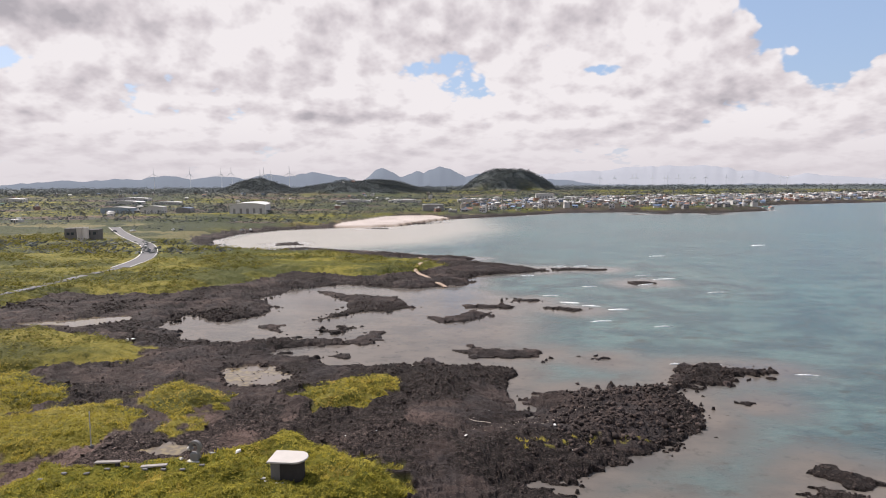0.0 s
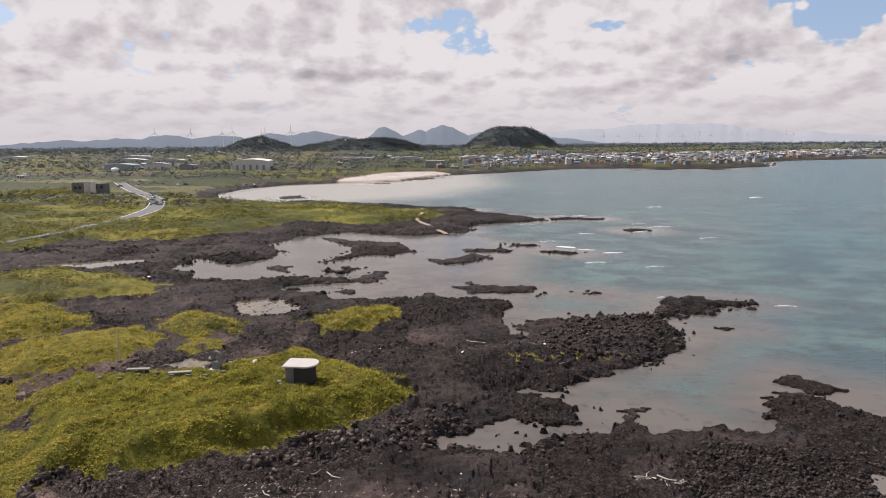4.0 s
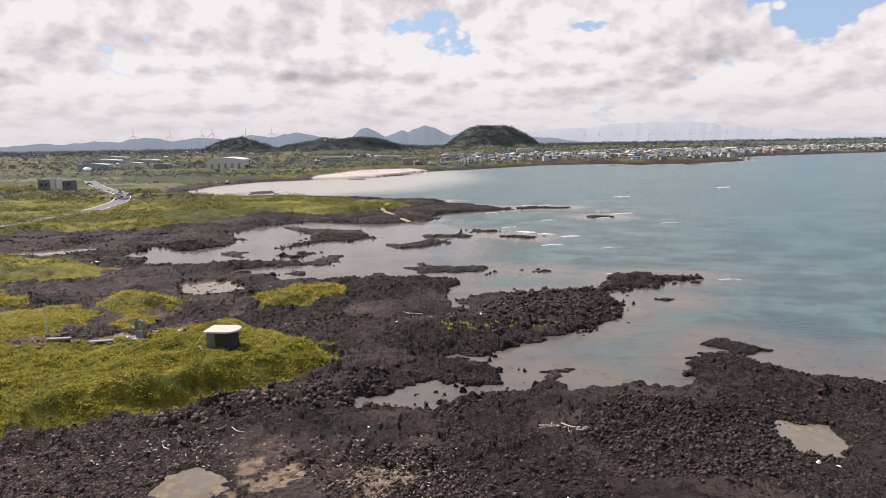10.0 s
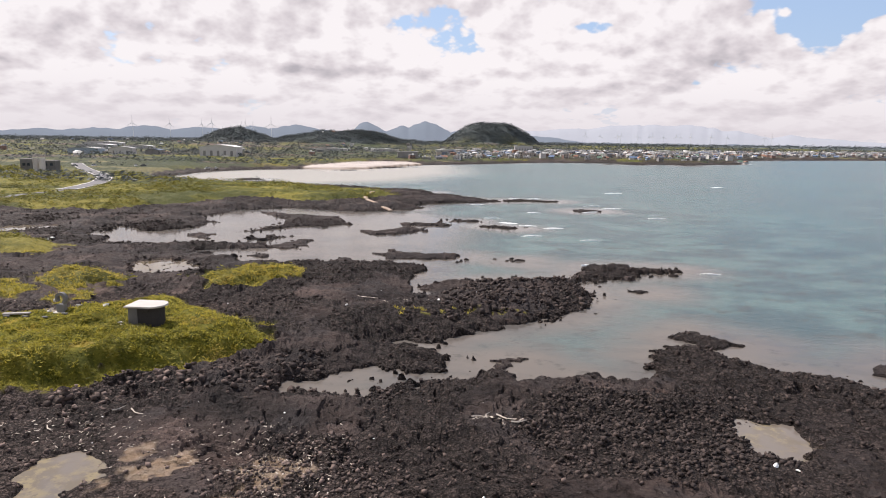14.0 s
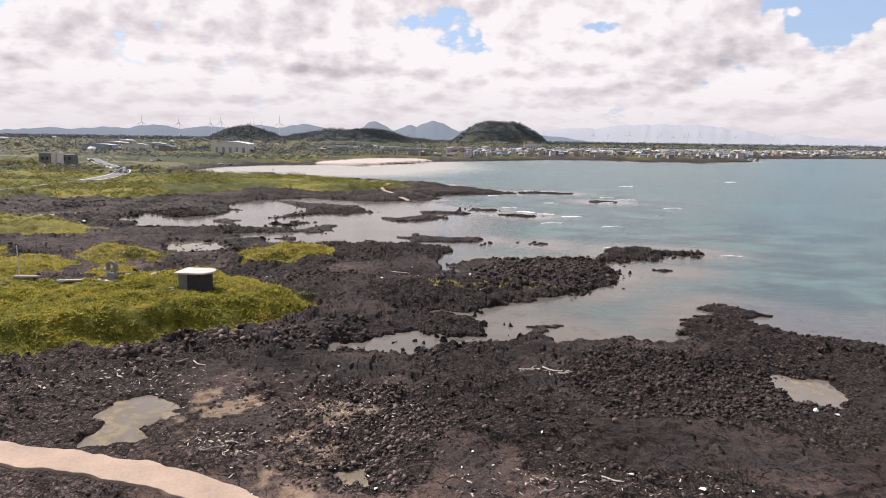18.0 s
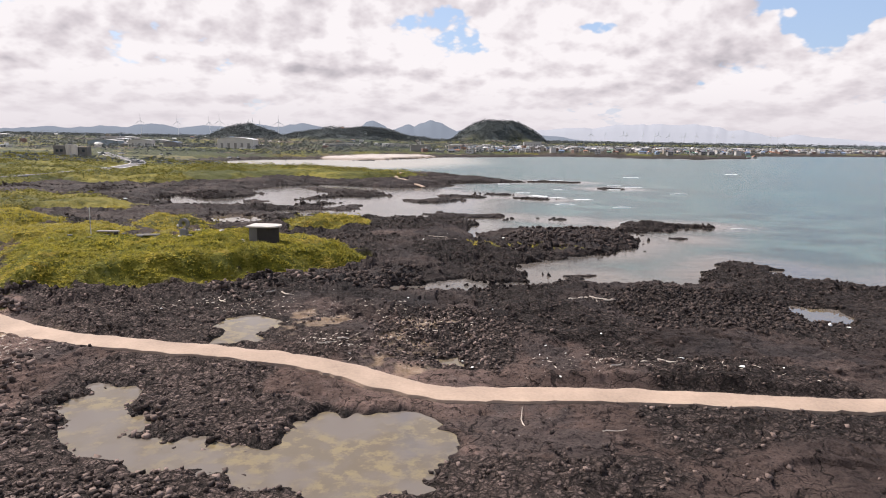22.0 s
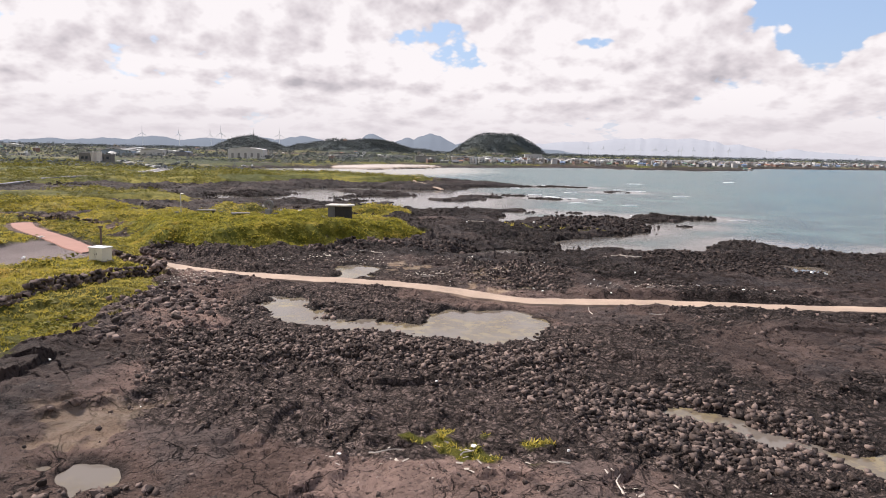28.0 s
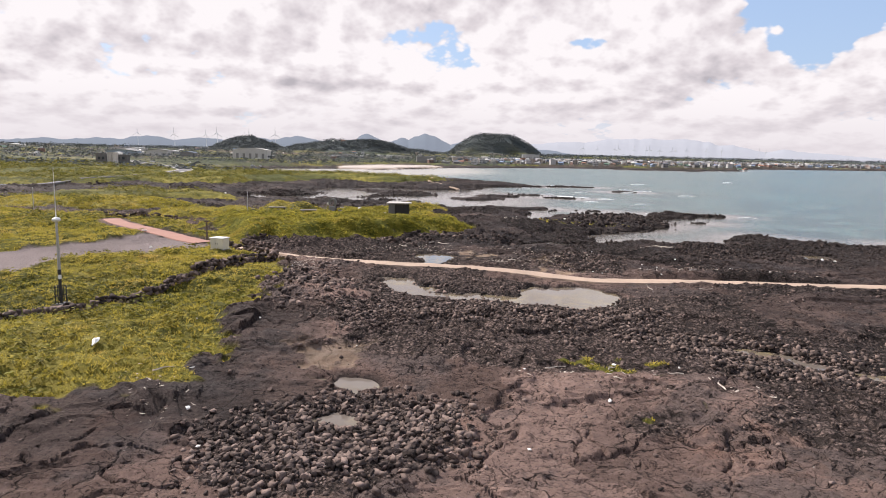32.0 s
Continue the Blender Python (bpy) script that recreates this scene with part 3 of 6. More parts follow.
def terrain(x, y):
    """Height, cover (turf, sand, asphalt), kinds (farmland, beach, wet) and metres from the shore."""
    r = np.hypot(x - EYE_FOOT[0], y - EYE_FOOT[1])
    near = smooth(-r, -900, -300)
    n5, n6 = fbm(x / 5.5, y / 5.5, 1, 2) - 0.5, fbm(x / 5.5, y / 5.5, 4, 2) - 0.5
    m1, m2 = bumps(x / 1.3, y / 1.3, 7) - 0.5, bumps(x / 1.3, y / 1.3, 8) - 0.5
    fine1 = bumps(x / 0.45, y / 0.45, 9) - 0.5
    wx, wy = x + 2.6 * n5 + 1.0 * m1, y + 2.6 * n6 + 1.0 * m2
    rag = fbm(x / 1.5, y / 1.1, 63, 3) - 0.5
    L = inside(LAND, wx, wy, 300.0) + near * (2.6 * rag + 0.5 * fine1)
    low = np.zeros(x.shape)
    for isl in ISLETS:
        d = inside(isl, wx, wy, 8.0) + near * (2.0 * rag + 0.5 * fine1)
        low = np.where(d > L, 1.0, low)
        L = np.maximum(L, d)
    land = smooth(L, -0.6, 0.8)
    z = np.where(L > 0, 0.12 + (0.72 - 0.34 * low) * (1 - np.exp(-np.maximum(L, 0) / 2.2)) + 0.25 * np.clip(L / 20, 0, 1), -0.25 - 2.2 * (1 - np.exp(np.minimum(L, 0) / 9.0)))
    # boulders and reef heads that break the surface off the shore
    reef = smooth(bumps(x / 0.7, y / 0.55, 67) + 0.5 * rag, 0.70, 0.86) * smooth(fbm(x / 9, y / 7, 69, 2), 0.46, 0.56)
    z = z + near * reef * smooth(L, -6.0, -0.5) * smooth(-L, -0.5, 0.2) * (0.55 - 0.9 * np.minimum(z, 0) * 0.6)
    gx, gy = x + 1.4 * n5 + 0.9 * m2, y + 1.4 * n6 + 0.9 * m1
    turf = np.full(x.shape, -25.0)
    lift = np.zeros(x.shape)
    for poly, rise in MOUNDS:
        d = inside(poly, gx, gy, 12.0)
        turf = np.maximum(turf, d)
        lift = np.maximum(lift, rise * smooth(d, -0.4, 3.2))
        lush = smooth(d, -1.0, 1.0)
    lush = np.maximum(lush, 0.35 * smooth(fbm(x / 14, y / 14, 27, 2), 0.45, 0.6))
    lush = np.maximum(lush, 0.5 * smooth(y, 95, 125))
    d = inside(FIELD, gx, gy, 30.0)
    turf = np.maximum(turf, d)
    lift = np.maximum(lift, 0.30 * smooth(d, 0, 3) + 0.5 * smooth(d, 14, 60))
    d = inside(INLAND, gx, gy, 400.0)
    turf = np.maximum(turf, d)
    lift = np.maximum(lift, 1.3 * smooth(d, 0, 6) + 1.6 * smooth(d, 10, 120) + 6.5 * smooth(d, 150, 550))
    specks = np.zeros(x.shape)
    for poly in TURF_PATCHES:
        spots = np.minimum(inside(poly, gx, gy, 6.0) - 2.9 + 4.6 * (bumps(x / 0.6, y / 0.5, 23) - 0.25), 0.4)
        specks = np.maximum(specks, smooth(spots, -0.2, 0.3))
    grass = smooth(turf + 3.4 * (fbm(x / 1.1, y / 1.1, 21, 3) - 0.5) + 2.4 * (fbm(x / 3.2, y / 3.2, 25, 2) - 0.5), -0.25, 0.35) * land
    # broken basalt: tilted plates, open cracks, rubble
    f1, f2, cell = cells(wx / 3.4 + 0.7 * m2, wy / 4.2 + 0.7 * m1, 31)
    g1, g2, cell2 = cells(x / 0.85 + m1, y / 0.85 + m2, 41)
    ridge = 1 - 2 * np.abs(fbm(x / 2.4, y / 1.5, 51, 3) - 0.5)
    # thin sheets that lap over one another, with broken edges
    lap = 7.0 * fbm(wx / 5.0, wy / 3.6, 55, 3) + 0.4 * m1 + 0.15 * fine1
    lap = (np.floor(lap) + smooth(lap - np.floor(lap), 0.0, 0.12)) * 0.13 - 0.455
    big_lap = 4.2 * fbm(wx / 12.0, wy / 8.0, 59, 3) + 0.3 * m2 + 0.08 * fine1
    lap = lap + ((np.floor(big_lap) + smooth(big_lap - np.floor(big_lap), 0.0, 0.06)) * 0.20 - 0.42) * smooth(L, 1.5, 5)
    crumple = 1 - 2 * np.abs(bumps(x / 0.62, y / 0.48, 57) - 0.5)
    rub = smooth(fbm(x / 9, y / 9, 61, 2) + 0.04 * smooth(y, 20, 40), 0.49, 0.60)
    for poly in HEAPS:
        rub = np.maximum(rub, smooth(inside(poly, gx, gy, 4.0), -1.0, 0.6))
    jag = 1 - 2 * np.abs(fbm(x / 0.95, y / 0.75, 73, 3) - 0.5)
    clink = np.maximum(rub, smooth(fbm(x / 5, y / 3.2, 75, 2), 0.52, 0.60))
    rock = (0.16 * (cell - 0.4) + 0.14 * (ridge - 0.75) - 0.22 * smooth(-(f2 - f1), -0.035, 0.0) * smooth(bumps(x / 6, y / 6, 35), 0.30, 0.5)
            + rub * (0.10 * (cell2 - 0.45) - 0.08 * smooth(-(g2 - g1), -0.18, 0)) + clink * (0.15 * (jag - 0.78) + 0.07 * (crumple - 0.6))
            + lap + 0.12 * (crumple - 0.6) + 0.20 * (fbm(x / 0.6, y / 0.6, 71, 2) - 0.5) + 0.34 * (bumps(x / 7, y / 7, 77) - 0.5))
    rock = rock * (1 - 0.25 * smooth(L, 6, 16))
    ledge = 0.30 * smooth(turf, -2.6, -0.9) * smooth(-turf, -0.4, 0.8) * (0.5 + cell2)
    bare = (1 - grass) * smooth(L, -0.4, 1.6) * near
    z = z + bare * rock * (1 - 0.45 * low) + ledge * near * (1 - grass) * (fbm(x / 4, y / 4, 83, 1) > 0.45)
    tuft = 0.75 * (fbm(x / 2.2, y / 2.2, 91, 3) - 0.45) + 0.16 * (bumps(x / 0.5, y / 0.5, 95) - 0.5)
    tuft = tuft * smooth(off_line(ROAD_LINE, x, y), 3.0, 6.0)
    z = z + lift + grass * tuft * (0.5 + 0.9 * smooth(turf, 0.4, 2.5))
    grass = np.maximum(grass, specks * land)
    sand = np.zeros(x.shape)
    for poly in SANDS:
        d = inside(poly, gx, gy, 5.0)
        s = smooth(d + 2.6 * m1 + 2.0 * fine1, -0.4, 0.5)
        sand = np.maximum(sand, (0.30 if poly[0][1] < 0 else 0.55) * s)
        z = z + s * (0.86 - z) * 0.35
    beach = smooth(inside(BEACH, gx, gy, 30.0), -2, 1)
    sand, grass = np.maximum(sand, beach), grass * (1 - beach)
    z = z + beach * (1.2 - z)
    wet = 1 - smooth(L + 10 * n5, 4, 24) * (0.30 + 0.70 * smooth(-x, -14, 2)) * (0.72 + 0.28 * np.maximum(smooth(fbm(x / 10, y / 10, 66, 2), 0.44, 0.58), smooth(-y, -14, -2)))
    wet = np.maximum(wet, 0.8 * smooth(turf + 3 * n6 + 1.2 * m1, -6.5, -2.5) * smooth(-y, -14, -4))
    wet = np.maximum(wet, 0.9 * smooth(y + 8 * n5, 52, 66))
    qx, qy = pool_shore(x, y)
    for poly, level in POOLS:
        d = inside(poly, qx, qy, 5.0) + 0.05
        s = smooth(d, -0.75, 0.35)
        z = z - 0.6 * smooth(d, -4.5, -0.8) * np.maximum(z - level - 0.10, 0)
        z = np.maximum(z, np.where(d > -2.2, level + 0.06 + 0.10 * m1, -9) * smooth(d, -2.2, -1.6) - 9 * (1 - smooth(d, -2.2, -1.6)))
        z = z + s * (level - 0.22 + 0.5 * rock * (1 - smooth(d, 0, 0.8)) - z)
        sand = np.maximum(sand, 0.45 * smooth(d, 0.0, 0.5))
        wet = np.maximum(wet, smooth(d, -0.8, 0))
    pd = off_line(PATH_LINE, x, y)
    bed = 0.93 + 0.03 * n5
    z = z + smooth(-pd, -1.7, -1.05) * (bed - z)
    grass = grass * smooth(pd, 1.0, 1.4)
    rd = smooth(-off_line(RED_LINE, x, y), -1.9, -1.2)
    z = z + rd * (1.36 + 0.10 * smooth(y, 36, 52) - z)
    grass = grass * (1 - rd)
    tar = smooth(inside(TURNOUT, x + 1.2 * m1, y + 1.2 * m2, 5.0), -0.3, 0.4)
    z = z + tar * (1.32 - z)
    grass = grass * (1 - 0.9 * tar)
    for hx, hy, ra, rb, hz in HILLS:
        q = np.hypot((x - hx) / ra, (y - hy) / rb)
        z = z + hz * np.clip(1 - np.minimum(q, 1) ** MESA.get(hx, 1.7), 0, 1) * (0.85 + 0.3 * bumps(x / 30, y / 30, 19))
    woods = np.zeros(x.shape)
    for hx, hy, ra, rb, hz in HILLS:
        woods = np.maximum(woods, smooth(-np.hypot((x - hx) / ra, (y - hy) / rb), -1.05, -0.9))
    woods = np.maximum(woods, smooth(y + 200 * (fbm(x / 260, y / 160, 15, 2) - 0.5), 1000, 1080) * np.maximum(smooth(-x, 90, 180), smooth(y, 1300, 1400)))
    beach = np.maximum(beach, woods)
    town = smooth(x, 0, 60) * smooth(y - 0.35 * np.maximum(x - 300, 0), 440, 480) * smooth(-y + 0.5 * np.maximum(x - 100, 0), -900, -700) * smooth(fbm(x / 22, y / 30, 17, 2), 0.36, 0.50)
    grass = grass * (1 - 0.8 * town)
    farm = smooth(y, 215, 300) * smooth(-y, -4000, -900) * smooth(fbm(x / 90, y / 90, 13, 2), 0.30, 0.45)
    return z, (grass, sand, tar), (farm, beach, wet), L, (rub, cell, lush)


def heights(pts):
    a = np.array(pts, float).reshape(-1, 2)
    return terrain(a[:, 0], a[:, 1])[0]


def fan(radii, angles):
    """Vertices and quads of a round sheet about the foot point; angle 0 looks ahead."""
    R, A = np.meshgrid(radii, angles, indexing="ij")
    x, y = EYE_FOOT[0] + R * np.sin(A), EYE_FOOT[1] + R * np.cos(A)
    n, m = R.shape
    i, j = np.meshgrid(np.arange(n - 1), np.arange(m), indexing="ij")
    k = (j + 1) % m
    quads = np.stack([i * m + j, i * m + k, (i + 1) * m + k, (i + 1) * m + j], -1).reshape(-1, 4)
    return x.ravel(), y.ravel(), quads[:, ::-1]


def sheet(name, x, y, z, quads, attrs, mat, soft=None):
    me = bpy.data.meshes.new(name)
    me.vertices.add(len(x))
    me.vertices.foreach_set("co", np.stack([x, y, z], -1).astype(np.float32).ravel())
    me.loops.add(quads.size)
    me.loops.foreach_set("vertex_index", quads.astype(np.int32).ravel())
    me.polygons.add(len(quads))
    me.polygons.foreach_set("loop_start", np.arange(0, quads.size, 4, dtype=np.int32))
    me.update(calc_edges=True)
    for key, chans in attrs.items():
        at = me.color_attributes.new(key, "FLOAT_COLOR", "POINT")
        at.data.foreach_set("color", np.stack([*chans, np.ones(len(x))], -1).astype(np.float32).ravel())
    me.materials.append(mat)
    me.polygons.foreach_set("use_smooth", np.ones(len(quads), bool) if soft is None else soft[quads[:, 0]] > 0.4)
    return new(name, me)


def spread(step):
    dense = np.radians(np.arange(-38, 38.01, step))
    return np.concatenate([dense, np.radians(np.arange(42, 320, 6.0))])


radii = np.concatenate([[0.5, 4, 9], np.arange(24, 30, 0.2), np.arange(30, 76, 0.105), 76 * np.exp(np.arange(0, math.log(312 / 76), 0.0040)), 312 * np.exp(np.arange(0, math.log(9.75), 0.018))])
gx_, gy_, gq_ = fan(radii, spread(0.10))
gz_, cover_, kinds_, shore_, relief_ = terrain(gx_, gy_)
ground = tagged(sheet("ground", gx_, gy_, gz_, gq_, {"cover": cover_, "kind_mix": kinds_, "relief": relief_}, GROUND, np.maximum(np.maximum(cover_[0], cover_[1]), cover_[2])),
                "dark basalt shore with cracked plates, yellow-green turf and farmland behind", "ground", kind="structure")

radii = np.concatenate([[30], 45 * np.exp(np.arange(0, math.log(67), 0.012))])
sx_, sy_, sq_ = fan(radii, spread(0.5))
far_ = inside(LAND, sx_, sy_, 300.0)
for isl in ISLETS:
    far_ = np.maximum(far_, inside(isl, sx_, sy_, 30.0))
sea = tagged(sheet("water", sx_, sy_, np.zeros(len(sx_)), sq_, {"depth": (smooth(far_, -70, -12), np.maximum(smooth(far_, -9, -0.5), smooth(inside(BAY, sx_, sy_, 30.0), -9, 4)), smooth(inside(SANDBAR, sx_, sy_, 60.0), -35, 10))}, WATER),
             "shallow turquoise sea, grey-beige over sand near the shore", "sea", kind="structure")


# ---- building blocks ----
def part(name, bm, mat, parent=None, label="", smooth_shade=False):
    me = bpy.data.meshes.new(name)
    bm.to_mesh(me)
    bm.free()
    me.materials.append(mat)
    if smooth_shade:
        me.polygons.foreach_set("use_smooth", np.ones(len(me.polygons), bool))
    ob = new(name, me)
    if parent:
        ob.parent = parent
    return tagged(ob, label) if label else ob


def thing(name, label, category, m=None, group=""):
    ob = new(name)
    ob.empty_display_size = 0.2
    if m is not None:
        ob.matrix_basis = m
    return tagged(ob, label, category, group)


def box(bm, x0, x1, y0, y1, z0, z1, bevel=0.0):
    r = bmesh.ops.create_cube(bm, size=1.0, matrix=Matrix.Translation(((x0 + x1) / 2, (y0 + y1) / 2, (z0 + z1) / 2)) @ Matrix.Diagonal((x1 - x0, y1 - y0, z1 - z0, 1)))
    if bevel:
        bmesh.ops.bevel(bm, geom=list({e for v in r["verts"] for e in v.link_edges}), offset=bevel, segments=1, affect="EDGES")
    return r["verts"]


def cone(bm, r0, r1, h, m=None, seg=10):
    return bmesh.ops.create_cone(bm, cap_ends=True, segments=seg, radius1=r0, radius2=r1, depth=h, matrix=(m or Matrix()) @ Matrix.Translation((0, 0, h / 2)))["verts"]


def mesh_of(name, verts, faces, mat, smooth_shade=False):
    """A joined mesh from numpy arrays of vertices and faces of one size."""
    me = bpy.data.meshes.new(name)
    me.vertices.add(len(verts))
    me.vertices.foreach_set("co", verts.astype(np.float32).ravel())
    me.loops.add(faces.size)
    me.loops.foreach_set("vertex_index", faces.astype(np.int32).ravel())
    me.polygons.add(len(faces))
    me.polygons.foreach_set("loop_start", np.arange(0, faces.size, faces.shape[1], dtype=np.int32))
    me.update(calc_edges=True)
    me.materials.append(mat)
    if smooth_shade:
        me.polygons.foreach_set("use_smooth", np.ones(len(faces), bool))
    return new(name, me)


CONCRETE = plain("sandy_concrete", (0.330, 0.245, 0.185), 0.9, 0.6, 1.2, bump=0.03)


def ribbon(name, line, width, thick, z, mat, wobble=0.0, step=0.35, narrow=0.0):
    """A slab of even thickness along a line, with ragged edges."""
    pts = [Vector(p) for p in line]
    dense = []
    for i in range(len(pts) - 1):
        p0, p1, p2, p3 = pts[max(i - 1, 0)], pts[i], pts[i + 1], pts[min(i + 2, len(pts) - 1)]
        n = max(2, int((p2 - p1).length / step))
        for j in range(n):
            u = j / n
            dense.append(0.5 * ((2 * p1) + (p2 - p0) * u + (2 * p0 - 5 * p1 + 4 * p2 - p3) * u * u + (3 * p1 - p0 - 3 * p2 + p3) * u**3))
    dense.append(pts[-1])
    zs = z(dense) if callable(z) else [z] * len(dense)
    bm = bmesh.new()
    rows = []
    for i, p in enumerate(dense):
        d = (dense[min(i + 1, len(dense) - 1)] - dense[max(i - 1, 0)]).normalized()
        side = Vector((-d.y, d.x))
        width_ = width * (1.0 - narrow * i / len(dense))
        wl = width_ / 2 + wobble * (noise.noise((p.x * 0.9, p.y * 0.9, 3)) + 0.5 * noise.noise((p.x * 3, p.y * 3, 1)))
        wr = width_ / 2 + wobble * (noise.noise((p.x * 0.9, p.y * 0.9, 9)) + 0.5 * noise.noise((p.x * 3, p.y * 3, 7)))
        row = []
        for u, dz in ((-wr - 0.06, -thick), (-wr, 0), (-wr / 3, 0.02), (wl / 3, 0.02), (wl, 0), (wl + 0.06, -thick)):
            q = p + side * u
            row.append(bm.verts.new((q.x, q.y, zs[i] + dz + (0.012 * noise.noise((q.x, q.y, 0)) if dz >= 0 else 0))))
        rows.append(row)
    for a, b in zip(rows, rows[1:]):
        for j in range(5):
            bm.faces.new((a[j + 1], a[j], b[j], b[j + 1]))
    bmesh.ops.recalc_face_normals(bm, faces=bm.faces)
    return part(name, bm, mat, smooth_shade=False)


tagged(ribbon("path", PATH_LINE, 1.8, 0.25, 1.05, CONCRETE, 0.20, narrow=0.32), "sand-coloured concrete footpath with ragged edges across the basalt", "path", kind="structure")

rng = np.random.default_rng(7)
for k_, (poly, level) in enumerate(POOLS):
    px, py = np.meshgrid(np.arange(min(p[0] for p in poly) - 2, max(p[0] for p in poly) + 2, 0.3), np.arange(min(p[1] for p in poly) - 2, max(p[1] for p in poly) + 2, 0.3), indexing="ij")
    d = (inside(poly, *pool_shore(px.ravel(), py.ravel()), 5.0) + 0.05).reshape(px.shape)
    bm = bmesh.new()
    node = {}
    for ij in zip(*np.where(d > -0.85)):
        quad = []
        for q in ((0, 0), (1, 0), (1, 1), (0, 1)):
            key = (ij[0] + q[0], ij[1] + q[1])
            if key not in node:
                node[key] = bm.verts.new((px[0, 0] + 0.3 * key[0] - 0.15, py[0, 0] + 0.3 * key[1] - 0.15, level))
            quad.append(node[key])
        bm.faces.new(quad)
    if k_ == 0:
        m, k = material("pool_water")
        p = place(k)
        n1, n2 = k.noise(p, 0.35, 4), k.noise(p, 1.6, 5, 0.65)
        col = k.mix(k.step(n2, 0.45, 0.62), (0.116, 0.093, 0.066), (0.180, 0.142, 0.080))
        col = k.mix(k.step(n1, 0.42, 0.60), col, (0.128, 0.108, 0.092))
        finish(k, col, 0.06, k.noise(p, 3.0, 3), 0.01, 0.3, spec=0.3)
        POOL_WATER = m
    ob = part("tide_pool", bm, POOL_WATER)
    if ob.data.polygons[0].normal.z < 0:
        ob.data.flip_normals()
    tagged(ob, "still silty tide pool in a hollow of the basalt", "tide pool", "tide pools", "structure")


# ---- plants and stones, scattered ----
def leaf_material(name, c1, c2, c3, glow=0.35):
    m, k = material(name)
    p = place(k)
    r = k.n("ShaderNodeNewGeometry").outputs["Random Per Island"]
    col = k.mix(k.step(k.noise(p, 0.12, 4, 0.6), 0.38, 0.62), c1, c2)
    col = k.mix(k.math("MULTIPLY", r, 0.85), col, c3)
    col = k.mix(k.step(k.noise(p, 0.55, 5, 0.65), 0.50, 0.38, 0, 0.55), col, tuple(0.6 * v for v in c3))
    col = k.mix(k.step(k.noise(p, 0.30, 4, 0.6), 0.56, 0.68, 0, 0.5), col, (c2[0] * 1.15, c2[1] * 1.0, c2[2] * 1.6))
    b = k.n("ShaderNodeBsdfPrincipled", {"Base Color": col, "Roughness": 0.75, "Specular IOR Level": 0.15})
    t = k.n("ShaderNodeBsdfTranslucent", {0: col})
    x = k.n("ShaderNodeMixShader", {0: glow, 1: b.outputs[0], 2: t.outputs[0]})
    k.link(x.outputs[0], k.n("ShaderNodeOutputMaterial").inputs[0])
    return m


def tuft_shape(n, seed, lean=0.5, wide=0.10):
    """n bent blades from one root, about 1 high."""
    g = np.random.default_rng(seed)
    v, f = [], []
    for i in range(n):
        a, l, h = g.uniform(0, 6.28), g.uniform(0.15, lean), g.uniform(0.6, 1.0)
        bx, by = 0.22 * g.normal(), 0.22 * g.normal()
        d, s = np.array([math.cos(a), math.sin(a)]), np.array([-math.sin(a), math.cos(a)]) * wide
        o = len(v)
        v += [(bx - s[0], by - s[1], -0.1), (bx + s[0], by + s[1], -0.1), (bx + d[0] * l * h, by + d[1] * l * h, h)]
        f.append((o, o + 1, o + 2))
    return np.array(v), np.array(f)


def bush_shape(n, seed, leaf=0.34, flat=0.75):
    """A rounded heap of n loose leaf clumps, about 1 wide."""
    g = np.random.default_rng(seed)
    v, f = [], []
    for i in range(n):
        a, e = g.uniform(0, 6.28), g.uniform(-0.1, 1.0)
        c = np.array([math.cos(a) * math.sqrt(max(0, 1 - e * e)) * 0.5, math.sin(a) * math.sqrt(max(0, 1 - e * e)) * 0.5, max(e, -0.1) * flat * g.uniform(0.7, 1.1)])
        o = len(v)
        p = g.normal(size=(3, 3))
        p = p / np.linalg.norm(p, axis=1)[:, None] * leaf * g.uniform(0.6, 1.1)
        p[:, 2] *= 0.6
        v += [tuple(c + q) for q in p]
        f.append((o, o + 1, o + 2))
    return np.array(v), np.array(f)


def rock_shape(seed, level=0):
    """An angular block of lava, about 1 across."""
    bm = bmesh.new()
    g = random.Random(seed)
    if level == 0:
        bmesh.ops.create_cube(bm, size=0.58)
        bmesh.ops.triangulate(bm, faces=bm.faces)
        for v in bm.verts:
            v.co += Vector((g.uniform(-0.17, 0.17), g.uniform(-0.17, 0.17), g.uniform(-0.17, 0.13)))
            v.co.z *= 0.8
        return bm
    bmesh.ops.create_icosphere(bm, subdivisions=level + 1, radius=0.5)
    cuts = [(Vector((g.gauss(0, 1), g.gauss(0, 1), g.gauss(0, 1))).normalized(), g.uniform(0.17, 0.36)) for _ in range(10)]
    for v in bm.verts:
        for nrm, d in cuts:
            over = v.co.dot(nrm) - d
            if over > 0:
                v.co -= nrm * over
        v.co *= 1 + g.uniform(-0.20, 0.16)
        v.co.z *= 0.75
    return bm


